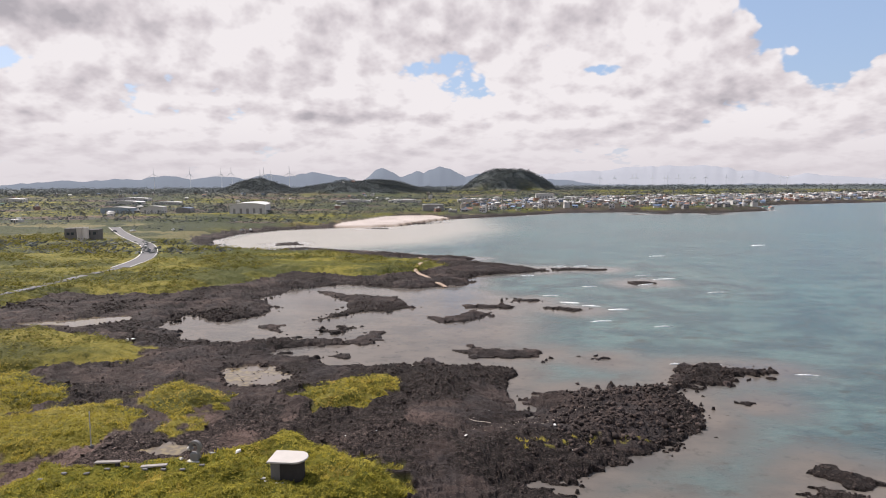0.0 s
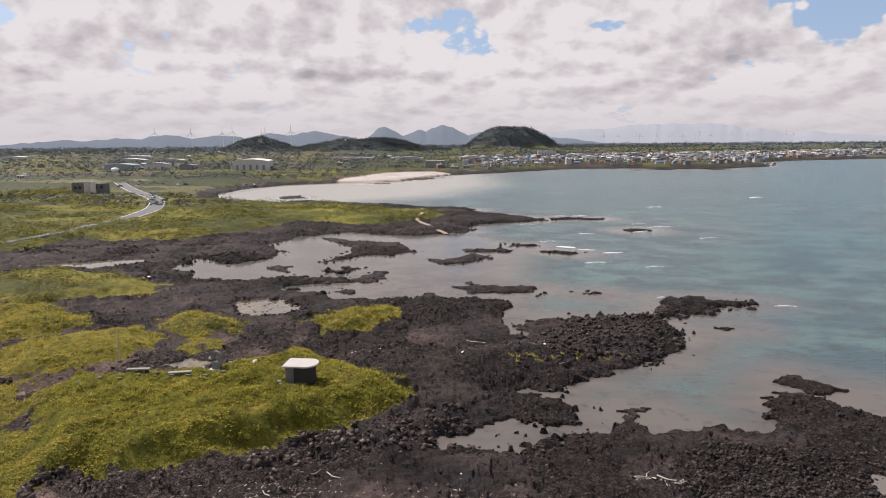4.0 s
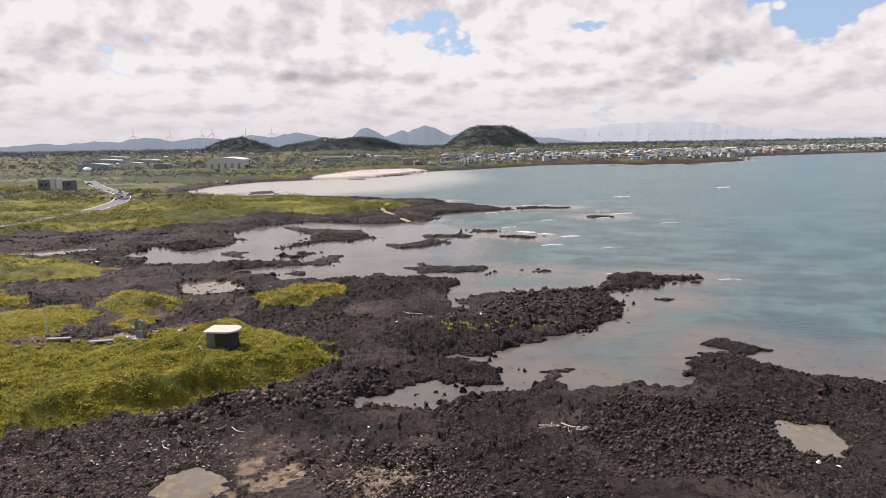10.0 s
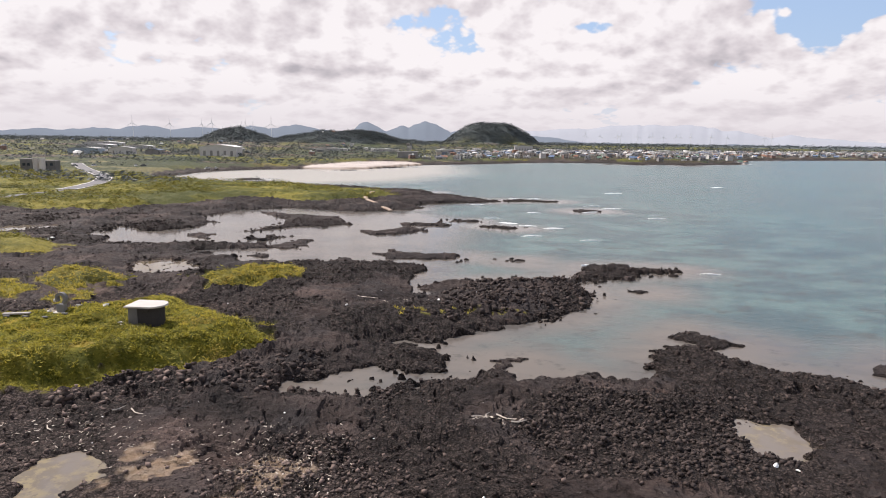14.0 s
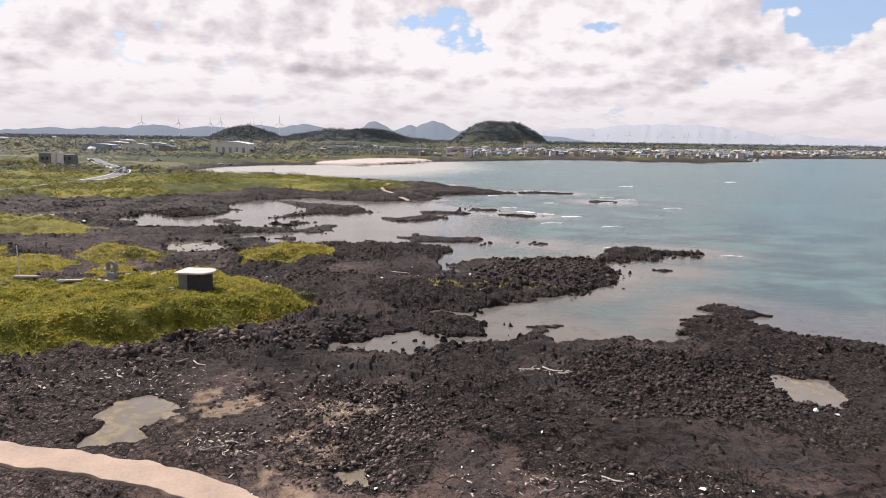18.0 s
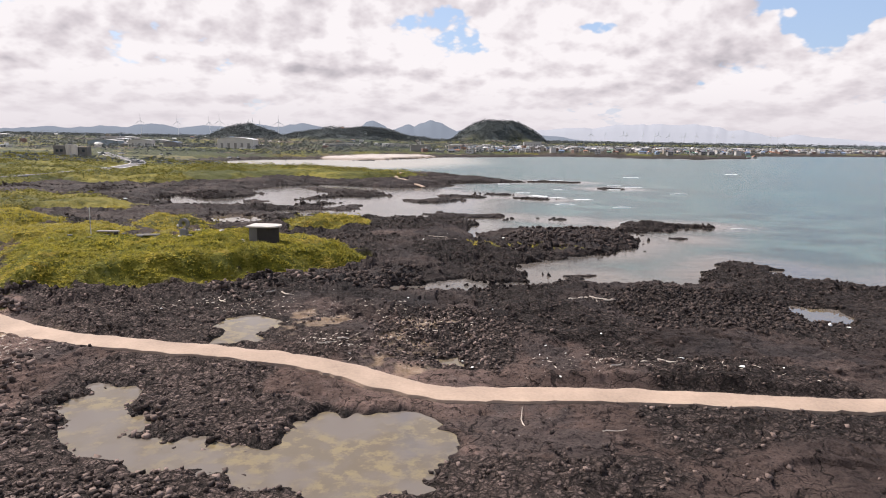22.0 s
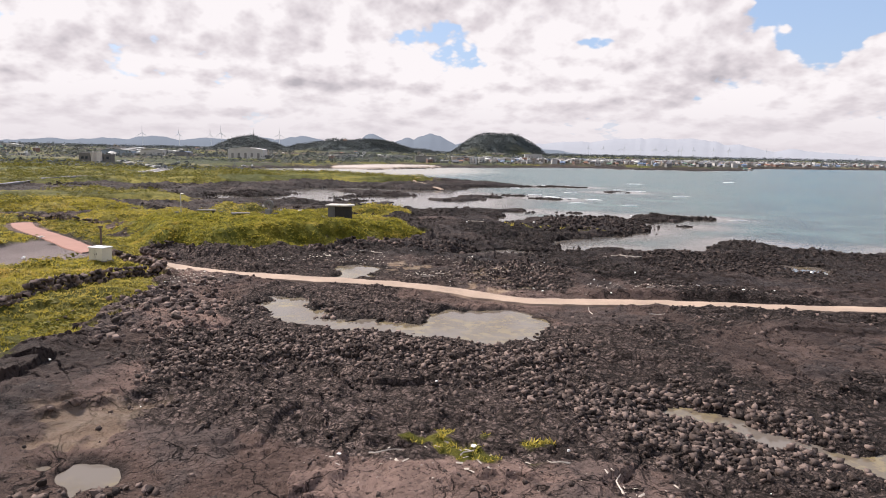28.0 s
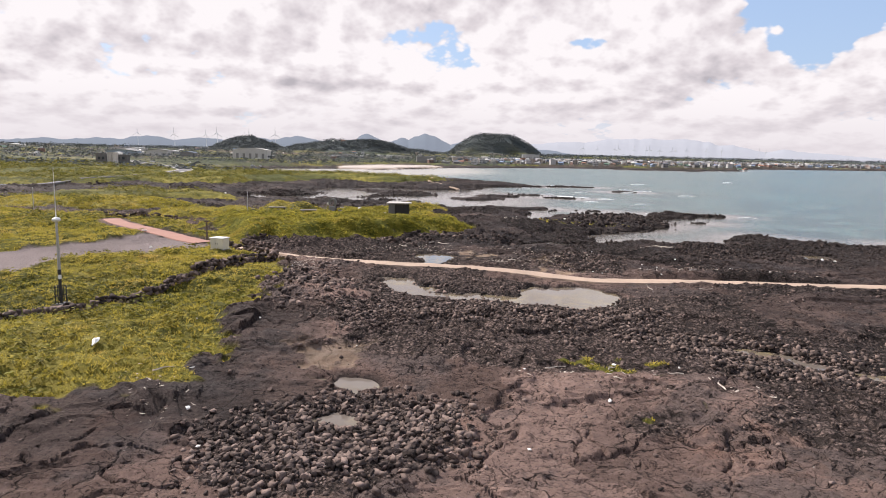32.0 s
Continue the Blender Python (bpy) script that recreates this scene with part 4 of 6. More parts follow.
def scatter(name, shapes, pts, sizes, mat, label, tall=None, sink=0.0, tumble=0.0, parent=None):
    """One joined mesh of many small pieces."""
    n = len(pts)
    xy = np.array(pts)
    z = heights(xy) - sink * sizes
    out_v, out_f, base = [], [], 0
    pick = rng.integers(0, len(shapes), n)
    ang = rng.uniform(0, 6.283, n)
    tall = np.ones(n) if tall is None else tall
    for i, (v, f) in enumerate(shapes):
        idx = np.where(pick == i)[0]
        if not len(idx):
            continue
        c, s = np.cos(ang[idx])[:, None], np.sin(ang[idx])[:, None]
        sz = sizes[idx][:, None]
        vx = (v[:, 0] * c - v[:, 1] * s) * sz
        vy = (v[:, 0] * s + v[:, 1] * c) * sz
        vz = np.broadcast_to(v[:, 2], vx.shape) * sz * tall[idx][:, None]
        if tumble:
            tx, ty = rng.normal(0, tumble, len(idx))[:, None], rng.normal(0, tumble, len(idx))[:, None]
            vz = vz + vx * tx + vy * ty
        P = np.stack([vx + xy[idx, 0][:, None], vy + xy[idx, 1][:, None], vz + z[idx][:, None]], -1).reshape(-1, 3)
        F = (f[None] + (np.arange(len(idx)) * len(v))[:, None, None] + base).reshape(-1, f.shape[1])
        out_v.append(P)
        out_f.append(F)
        base += len(P)
    ob = mesh_of(name, np.concatenate(out_v), np.concatenate(out_f), mat)
    if parent:
        ob.parent = parent
    return tagged(ob, label, "" if parent else name.replace("_", " "), kind="stuff")


def polar(n, r0, r1, power=1.0, half=37.5):
    """Points spread evenly over the view: thinner with distance."""
    a = np.radians(rng.uniform(-half, half, n))
    u = rng.uniform(0, 1, n)
    r = r0 * (r1 / r0) ** u if power == 1.0 else (r0**power + u * (r1**power - r0**power)) ** (1 / power)
    return np.stack([EYE_FOOT[0] + r * np.sin(a), EYE_FOOT[1] + r * np.cos(a)], -1), r


TURF_LEAF = leaf_material("turf_blades", (0.43, 0.360, 0.050), (0.56, 0.445, 0.088), (0.25, 0.215, 0.040), 0.42)
MOUND_LEAF = leaf_material("mound_blades", (0.385, 0.335, 0.040), (0.51, 0.425, 0.062), (0.125, 0.122, 0.022), 0.40)
BUSH_LEAF = leaf_material("bush_leaves", (0.20, 0.188, 0.028), (0.30, 0.262, 0.048), (0.040, 0.044, 0.011), 0.30)
# far foliage: distance haze is mixed into the leaf colour as blue-grey
HAZED_LEAF = leaf_material("hazed_foliage", (0.098, 0.113, 0.112), (0.120, 0.133, 0.124), (0.064, 0.076, 0.080), 0.12)

tufts = [tuft_shape(7, s, 1.3, 0.13) for s in range(6)]
pts, r = polar(120000, 22, 135, 1.15)
_, cov_, _, shore2, rel_ = terrain(pts[:, 0], pts[:, 1])
keep = (cov_[0] > 0.55) & (cov_[2] < 0.3)
pts, r, on_mound = pts[keep], r[keep], rel_[2][keep] > 0.6
lush = fbm(pts[:, 0] / 4, pts[:, 1] / 4, 211, 2)
blade = (0.16 + 0.26 * lush) * (0.42 + r / 120) * rng.uniform(0.7, 1.2, len(pts))
for name, sel, mat, label in (("turf", ~on_mound, TURF_LEAF, "yellow-green salt-swept turf with straw-coloured blades"),
                              ("mound_grass", on_mound, MOUND_LEAF, "fresh green grass on the low mound round the shelter")):
    scatter(name, tufts, pts[sel], blade[sel], mat, label, tall=rng.uniform(0.4, 0.75, sel.sum()), sink=0.05)

bushes = [bush_shape(18, 20 + s, 0.22) for s in range(6)]
clumps = [bush_shape(11, 120 + s, 0.30, 0.6) for s in range(8)]
for name, outline, n, s0, s1, mat, label in (("mound_scrub", MOUNDS[5][0], 11000, 0.26, 0.60, MOUND_LEAF, "thick low scrub and grass clumps on the shelter's mound"),
                                             ("meadow_clumps", [(-46, -14), (-16, -8), (-16, 20), (-20, 30), (-34, 44), (-60, 50), (-60, 0)], 13000, 0.16, 0.40, TURF_LEAF, "tussocks of yellow-green grass in the meadow")):
    px, py = [q[0] for q in outline], [q[1] for q in outline]
    pts = np.stack([rng.uniform(min(px), max(px), n), rng.uniform(min(py), max(py), n)], -1)
    _, cov_, _, _, _ = terrain(pts[:, 0], pts[:, 1])
    patchy = fbm(pts[:, 0] / 2.5, pts[:, 1] / 2.5, 261, 2)
    pts = pts[(inside(outline, pts[:, 0], pts[:, 1], 3.0) > -1.0) & (cov_[0] > 0.5) & (cov_[2] < 0.2) & (rng.uniform(0, 1, n) < smooth(patchy, 0.30, 0.58)) & (off_line(RED_LINE, pts[:, 0], pts[:, 1]) > 1.6)
              & (np.hypot(pts[:, 0] + 11.5, pts[:, 1] - 47.2) > 2.0) & (off_line([(-29.5, 46.2), (-19, 49.5)], pts[:, 0], pts[:, 1]) > 1.8)]
    scatter(name, clumps, pts, rng.uniform(s0, s1, len(pts)), mat, label, tall=rng.uniform(0.45, 0.85, len(pts)), sink=0.1)

pts, r = polar(85000, 40, 420, 1.2)
z_, cov_, kin_, _, _ = terrain(pts[:, 0], pts[:, 1])
belt = fbm(pts[:, 0] / 11, pts[:, 1] / 11, 221, 3)
# a denser belt of scrub on the seaward slope of the shelter's mound
slope = smooth(-off_line([(-26, 35.4), (-19, 37.5), (-12, 41), (-6, 44.5)], pts[:, 0], pts[:, 1]), -5.0, -2.2)
keep = (cov_[0] > 0.6) & (cov_[2] < 0.2) & (rng.uniform(0, 1, len(pts)) < np.maximum(smooth(belt, 0.46 - 0.10 * smooth(pts[:, 1], 110, 150), 0.55), slope)) & (kin_[0] < 0.5) & (off_line(ROAD_LINE, pts[:, 0], pts[:, 1]) > 4.6)
pts, r = pts[keep], r[keep]
scatter("scrub", bushes, pts, (0.45 + 0.004 * np.clip(r, 0, 400)) * rng.uniform(0.6, 1.4, len(pts)) * np.where(inside(MOUNDS[5][0], pts[:, 0], pts[:, 1], 3.0) > -1.5, 0.62, 1.0), BUSH_LEAF, "low wind-shorn coastal scrub in olive green", tall=rng.uniform(0.55, 1.0, len(pts)), sink=0.1)

pts, r = polar(36000, 230, 1500, 0.5)
z_, cov_, kin_, _, _ = terrain(pts[:, 0], pts[:, 1])
belt = fbm(pts[:, 0] / 130, pts[:, 1] / 16, 231, 3)
keep = (cov_[0] > 0.6) & (rng.uniform(0, 1, len(pts)) < smooth(belt, 0.43, 0.54)) & (pts[:, 1] > 200)
pts, r = pts[keep], r[keep]
scatter("far_hedges", [bush_shape(11, 80 + s, 0.28) for s in range(6)], pts, (1.6 + 0.0035 * r) * rng.uniform(0.6, 1.5, len(pts)), HAZED_LEAF, "dark hedges and windbreaks between the fields, greyed for haze", tall=rng.uniform(0.6, 1.1, len(pts)), sink=0.1)

trees = [bush_shape(14, 60 + s, 0.26, 1.0) for s in range(6)]
wood_pts, wood_sizes = [], []
for hx, hy, ra, rb, hz in HILLS:
    n = int(ra * rb / 2.0)
    a, q = rng.uniform(0, 6.283, n), np.sqrt(rng.uniform(0, 1, n)) * 1.03
    wood_pts.append(np.stack([hx + ra * q * np.cos(a), hy + rb * q * np.sin(a)], -1))
    wood_sizes.append(rng.uniform(4.0, 7.5, n))
pts, r = polar(13000, 640, 2900, 1.0)
keep = ((pts[:, 1] > 1300) | ((pts[:, 0] < -120) & (pts[:, 1] > 980))) & (rng.uniform(0, 1, len(pts)) < smooth(fbm(pts[:, 0] / 300, pts[:, 1] / 120, 241, 2), 0.20, 0.34))
wood_pts.append(pts[keep])
wood_sizes.append(rng.uniform(6, 11, keep.sum()) * (0.5 + r[keep] / 2800))
pts = np.concatenate(wood_pts)
scatter("far_woods", trees, pts, np.concatenate(wood_sizes), HAZED_LEAF, "pine woods on the cones and the plain, green greyed for haze", tall=rng.uniform(0.4, 0.75, len(pts)), sink=0.15)

# basalt rubble
m, k = material("loose_basalt")
p = place(k)
r_ = k.n("ShaderNodeNewGeometry").outputs["Random Per Island"]
o_ = k.n("ShaderNodeObjectInfo").outputs["Random"]
v_ = k.math("FRACT", k.math("ADD", r_, o_))
col = k.mix(k.math("POWER", v_, 1.5), (0.030, 0.024, 0.022), (0.215, 0.160, 0.138))
col = k.mix(k.step(k.noise(p, 9.0, 5, 0.65), 0.5, 0.72, 0, 0.5), col, (0.15, 0.122, 0.112))
# wet and black towards the sea
pos_ = k.n("ShaderNodeSeparateXYZ", {0: p}).outputs
seaward = k.step(k.math("ADD", pos_[1], k.math("MULTIPLY", pos_[0], 0.8)), 22.0, 50.0)
col = k.mix(k.math("MULTIPLY", seaward, 0.75), col, (0.030, 0.025, 0.024))
finish(k, col, 0.9, k.noise(p, 22.0, 5, 0.65), 0.03, 0.9, spec=0.06)
BASALT = m
# outline, count, least and greatest size
RUBBLE = [
    ([(-15.1, -8.8), (-13.8, -6.7), (-10.8, -5.4), (-7.6, -6.8), (-7.4, -10.3), (-9.3, -12), (-12.5, -12.8), (-14.2, -12)], 3600, 0.07, 0.36),
    ([(-13.5, 8.3), (-7.5, 9.5), (-1.2, 7.6), (3.7, 7.3), (2.8, 3), (-3.5, 3.6), (-8.1, 4.6), (-12, 2)], 4200, 0.07, 0.30),
    ([(0.6, 2.3), (6.9, 2.5), (11, -0.5), (8, -4.5), (4.5, -3), (2.2, -0.2)], 2600, 0.07, 0.34),
    ([(0.2, 24.6), (1.5, 31.2), (6, 31.3), (7.7, 26.3), (6, 20.2), (3.3, 20.6), (1.2, 21.6)], 1700, 0.08, 0.30),
    ([(14, 32.8), (18.4, 38.8), (22.6, 37.7), (28.6, 34.5), (28.5, 28.6), (21.2, 26.1), (16, 27.5)], 2200, 0.10, 0.36),
    ([(-1, 39.1), (2.5, 43), (7.1, 45.3), (9.5, 41.4), (6.8, 37.3)], 420, 0.12, 0.36),
    ([(-48.2, 111.7), (-48.1, 124.3), (-40.5, 120.8), (-34, 101), (-39.3, 101.1)], 800, 0.22, 0.6),
    ([(-28.7, 83.7), (-22.8, 84.9), (-18.6, 79.8), (-20.3, 75.3), (-24.9, 75.4)], 420, 0.25, 0.6),
    ([(-3, 44), (2, 46), (3, 40), (-8, 36.5), (-14, 34.5), (-9, 39)], 600, 0.2, 0.6),
    ([(-15, 14), (-12, 18), (-8, 16), (-9, 13)], 160, 0.10, 0.34),
    ([(-19, 17), (-15, 20), (-13, 12), (-16, 6), (-18, 8)], 420, 0.15, 0.5),
    ([(-7.5, 15), (-4.6, 13.6), (-2.2, 12.6), (-2.6, 10), (-6.6, 11), (-9, 12.6)], 260, 0.10, 0.40),
    ([(26.6, 35), (29.8, 37), (31.5, 33), (29, 30.2), (27, 31.5)], 130, 0.10, 0.36),
    ([(4.4, 1.6), (7.6, 1.2), (9.6, -1.2), (8.2, -1.8), (6, -1.0), (4.3, -0.2)], 420, 0.12, 0.42),
    ([(-8.5, 15.5), (-11, 17.5), (-13, 14.5), (-12, 12), (-9, 12.6)], 260, 0.10, 0.34),
    ([(12, 56), (20, 59), (27, 64), (26, 75), (16, 74), (10, 66)], 700, 0.2, 0.7),
]
near_rocks, far_pts, far_sizes = [], [], []
for i, (poly, n, s0, s1) in enumerate(RUBBLE):
    px, py = [p[0] for p in poly], [p[1] for p in poly]
    c = np.stack([rng.uniform(min(px) - 1, max(px) + 1, n * 2), rng.uniform(min(py) - 1, max(py) + 1, n * 2)], -1)
    d = inside(poly, c[:, 0], c[:, 1], 3.0)
    c = c[d > rng.normal(0.0, 0.7, len(d))][:n]
    s = s0 + (s1 - s0) * rng.uniform(0, 1, len(c)) ** 2.2
    if i == 0:
        order = np.argsort(-s)
        near_rocks = [(*c[j], s[j]) for j in order[:280]]
        c, s = c[order[280:]], s[order[280:]]
    far_pts.append(c)
    far_sizes.append(s)
pts, r = polar(70000, 24, 190, 1.2)
z_, cov_, kin_, shore2, _ = terrain(pts[:, 0], pts[:, 1])
keep = (cov_[0] < 0.2) & (cov_[2] < 0.1) & (shore2 > -0.5) & (off_line(PATH_LINE, pts[:, 0], pts[:, 1]) > 1.2) & (off_line(RED_LINE, pts[:, 0], pts[:, 1]) > 1.5) & (rng.uniform(0, 1, len(pts)) < 0.10 + 0.9 * smooth(fbm(pts[:, 0] / 9, pts[:, 1] / 9, 61, 2), 0.46, 0.60))
far_pts.append(pts[keep])
far_sizes.append((0.05 + 0.0013 * r[keep]) * (0.5 + 1.6 * rng.uniform(0, 1, keep.sum()) ** 2.5))
shapes = []
for s in range(8):
    bm = rock_shape(s)
    bm.verts.index_update()
    shapes.append((np.array([v.co[:] for v in bm.verts]), np.array([[v.index for v in f.verts] for f in bm.faces])))
    bm.free()
scatter("rubble", shapes, np.concatenate(far_pts), np.concatenate(far_sizes), BASALT, "loose black and grey-brown lava stones", sink=-0.12, tumble=0.25, parent=ground)
rock_meshes = []
for s in range(9):
    bm = rock_shape(40 + s, 1)
    me = bpy.data.meshes.new("rock")
    bm.to_mesh(me)
    bm.free()
    me.materials.append(BASALT)
    rock_meshes.append(me)
zs = heights([(a, b) for a, b, _ in near_rocks])
for (rx, ry, rs), rz in zip(near_rocks, zs):
    ob = new("rock", random.choice(rock_meshes))
    ob.parent = ground
    ob.matrix_basis = pose(rx, ry, rz + 0.16 * rs, random.uniform(-40, 40), random.uniform(-40, 40), random.uniform(0, 360)) @ Matrix.Diagonal((rs, rs * random.uniform(0.7, 1.1), rs, 1))


# ---- the shelter and the memorial on the mound ----
GREY_CONCRETE = plain("grey_concrete", (0.15, 0.145, 0.14), 0.9, 0.5, 1.6, spec=0.1, bump=0.02)
PALE_CONCRETE = plain("pale_concrete", (0.50, 0.465, 0.43), 0.9, 0.3, 1.6, spec=0.1, bump=0.015)
DARK_CONCRETE = plain("dark_concrete", (0.045, 0.042, 0.04), 0.92, 0.5, 1.4, spec=0.08, bump=0.02)
BENCH_STONE = plain("bench_stone", (0.24, 0.22, 0.20), 0.9, 0.35, 3.0, bump=0.015)
PALE_STONE = plain("pale_stone", (0.50, 0.48, 0.44), 0.85, 0.35, 4.0, bump=0.02)
GREY_STONE = plain("grey_stone", (0.17, 0.165, 0.16), 0.85, 0.4, 4.0, bump=0.02)
WHITE_METAL = plain("white_painted_metal", (0.72, 0.72, 0.71), 0.45, 0.15, 3.0, bump=0.002)
GREY_METAL = plain("galvanised_steel", (0.42, 0.43, 0.43), 0.5, 0.3, 3.0, 0.6, bump=0.002)
BLACK_METAL = plain("black_painted_metal", (0.03, 0.03, 0.03), 0.5, 0.3, 3.0, bump=0.002)
CREAM = plain("cream_paint", (0.58, 0.55, 0.45), 0.6, 0.3, 2.0, bump=0.004)
OLD_WOOD = plain("weathered_wood", (0.11, 0.085, 0.065), 0.9, 0.5, 5.0, bump=0.02)
DRIFT = plain("bleached_driftwood", (0.44, 0.38, 0.32), 0.85, 0.35, 6.0, bump=0.02)
FOAM = plain("washed_up_plastic_foam", (0.78, 0.77, 0.74), 0.7, 0.12, 6.0, bump=0.01)


def at(x, y, turn=0.0, dz=0.0):
    return pose(x, y, float(heights([(x, y)])[0]) + dz, 0, 0, turn)


def slab_outline(w, d, r, seg=10):
    """A roof outline: square at one end, round at the other."""
    pts = [(-w / 2, d / 2), (-w / 2, -d / 2)]
    for i in range(seg + 1):
        a = -math.pi / 2 + math.pi * i / seg
        pts.append((w / 2 - r + r * math.cos(a), (d / 2) * math.sin(a)))
    return pts


def prism(bm, outline, z0, z1, taper=1.0):
    lo = [bm.verts.new((x, y, z0)) for x, y in outline]
    hi = [bm.verts.new((x * taper, y * taper, z1)) for x, y in outline]
    bm.faces.new(lo[::-1])
    bm.faces.new(hi)
    for i in range(len(lo)):
        j = (i + 1) % len(lo)
        bm.faces.new((lo[i], lo[j], hi[j], hi[i]))


shelter = thing("lookout_shelter", "squat dark concrete lookout with a flat pale roof slab", "shelter", pose(-11.5, 47.2, float(heights([(-11.5, 47.2)])[0]) + 0.12, 0, 0, -6) @ Matrix.Diagonal((0.80, 0.80, 0.76, 1)))
bm = bmesh.new()
prism(bm, slab_outline(3.45, 2.7, 1.1), 1.62, 1.80)
bmesh.ops.bevel(bm, geom=[e for e in bm.edges if abs(e.verts[0].co.z - e.verts[1].co.z) < 1e-5], offset=0.03, segments=1, affect="EDGES")
roof = part("roof_slab", bm, PALE_CONCRETE, shelter, "pale concrete slab, rounded at one end")
# the wall's near-black colour holds the shade of its backlit front
bm = bmesh.new()
prism(bm, slab_outline(2.75, 2.2, 0.9), -0.4, 1.617, 1.0)
part("wall", bm, DARK_CONCRETE, shelter, "weathered concrete wall, rounded at one end, coloured dark for its shaded front")
# two added panels, lighter in colour where the sun falls on the left
bm = bmesh.new()
box(bm, -1.42, -0.55, -1.18, -1.06, -0.3, 1.615, 0.015)
part("front_panel", bm, GREY_CONCRETE, shelter, "added lighter grey panel for the sunlit left side")
bm = bmesh.new()
box(bm, -1.47, -1.382, -1.0, 1.0, -0.3, 1.612, 0.015)
part("side_panel", bm, GREY_CONCRETE, shelter, "added lighter grey panel for the sunlit left side")
bm = bmesh.new()
box(bm, -0.48, 0.55, -1.22, -1.08, 1.22, 1.612, 0.01)
part("lintel", bm, DARK_CONCRETE, shelter)
for sx, sy, ss in ((-1.7, -1.2, 0.3), (-1.5, -1.4, 0.22), (-0.6, -1.55, 0.25), (-0.2, -1.7, 0.18)):
    bm = rock_shape(int(ss * 100), 1)
    ob = part("loose_stone", bm, PALE_STONE)
    ob.matrix_basis = at(-11.5 + sx, 47.2 + sy, 30, 0.06) @ Matrix.Diagonal((ss * 1.6, ss * 1.2, ss, 1))
    tagged(ob, "pale stone lying against the lookout wall", "stone", "stones by the lookout")

memorial = thing("stone_sculpture", "grey stone sculpture of an open ring on a plinth", "sculpture", at(-19.6, 50.0, -12))
bm = bmesh.new()
box(bm, -0.55, 0.55, -0.4, 0.4, -0.2, 0.14, 0.03)
part("base", bm, PALE_STONE, memorial, "pale stone base")
bm = bmesh.new()
box(bm, -0.34, 0.34, -0.22, 0.22, 0.137, 0.75, 0.04)
part("plinth", bm, GREY_STONE, memorial)
bm = bmesh.new()
prev = None
for i in range(23):
    a = radians(-60 + 285 * i / 22)
    r0, r1 = 0.27, 0.55 - 0.10 * i / 22
    ring = [bm.verts.new((rr * math.cos(a) + 0.02, yy, 1.22 + rr * math.sin(a))) for rr, yy in ((r0, -0.14), (r1, -0.14), (r1, 0.14), (r0, 0.14))]
    if prev:
        for j in range(4):
            bm.faces.new((prev[j], prev[(j + 1) % 4], ring[(j + 1) % 4], ring[j]))
    else:
        bm.faces.new(ring)
    prev = ring
bm.faces.new(prev[::-1])
bmesh.ops.recalc_face_normals(bm, faces=bm.faces)
part("ring", bm, GREY_STONE, memorial, "open crescent ring of grey stone")
bm = bmesh.new()
bmesh.ops.create_icosphere(bm, subdivisions=2, radius=0.17, matrix=Matrix.Translation((-0.52, 0, 1.02)))
part("ball", bm, PALE_STONE, memorial, "pale round stone", True)

for sx, sy, ss, lab in ((-21.0, 50.6, 0.62, "pale rounded boulder beside the sculpture"), (-18.4, 50.3, 0.6, "pale grey boulder beside the sculpture"), (-16.4, 50.7, 0.7, "low pale slab of rock in the turf")):
    ob = part("boulder", rock_shape(int(sx * 7), 2), PALE_STONE, smooth_shade=True)
    ob.matrix_basis = at(sx, sy, sx * 20, 0.12) @ Matrix.Diagonal((ss * 1.3, ss * 0.9, ss * 0.8, 1))
    tagged(ob, lab, "boulder", "boulders round the sculpture")


def bench(m):
    b = thing("stone_bench", "low grey stone bench in the turf", "bench", m, "benches by the sculpture")
    bm = bmesh.new()
    box(bm, -0.95, 0.95, -0.2, 0.2, 0.14, 0.26, 0.02)
    part("seat", bm, BENCH_STONE, b, "pale stone seat slab")
    for sx in (-0.7, 0.7):
        bm = bmesh.new()
        box(bm, sx - 0.12, sx + 0.12, -0.18, 0.18, -0.15, 0.137, 0.015)
        part("support", bm, DARK_CONCRETE, b)
    return b


first = bench(at(-25.7, 48.5, 4, -0.08))
copy_thing(first, at(-22.1, 48.3, 10, -0.08))
for i in range(9):
    u = i / 8
    x, y = -29.5 + 11 * u, 46.2 + 2.7 * u + 0.5 * math.sin(5 * u)
    bm = bmesh.new()
    box(bm, -0.2, 0.2, -0.12, 0.12, -0.06, 0.05, 0.02)
    ob = part("stepping_stone", bm, GREY_CONCRETE)
    ob.matrix_basis = at(x, y, random.uniform(-25, 25), 0.06)
    tagged(ob, "flat pale stepping stone in the turf", "stepping stone", "stepping stones to the sculpture")


# ---- poles, cabinet, walls and paths at the turnout ----
def pole(m, h, label):
    t = thing("marker_pole", label, "pole", m, "marker poles")
    bm = bmesh.new()
    cone(bm, 0.055, 0.04, h, seg=8)
    part("shaft", bm, GREY_METAL, t)
    bm = bmesh.new()
    cone(bm, 0.06, 0.02, 0.10, Matrix.Translation((0, 0, h - 0.003)), 8)
    part("cap", bm, WHITE_METAL, t)
    bm = bmesh.new()
    box(bm, -0.16, 0.16, -0.16, 0.16, -0.3, 0.10, 0.02)
    part("footing", bm, GREY_CONCRETE, t)
    return t


pole(at(-31.3, 56.4), 3.1, "thin galvanised pole standing at the edge of the turf")
pole(at(-58.0, 56.0), 3.2, "thin galvanised pole standing in scrub")

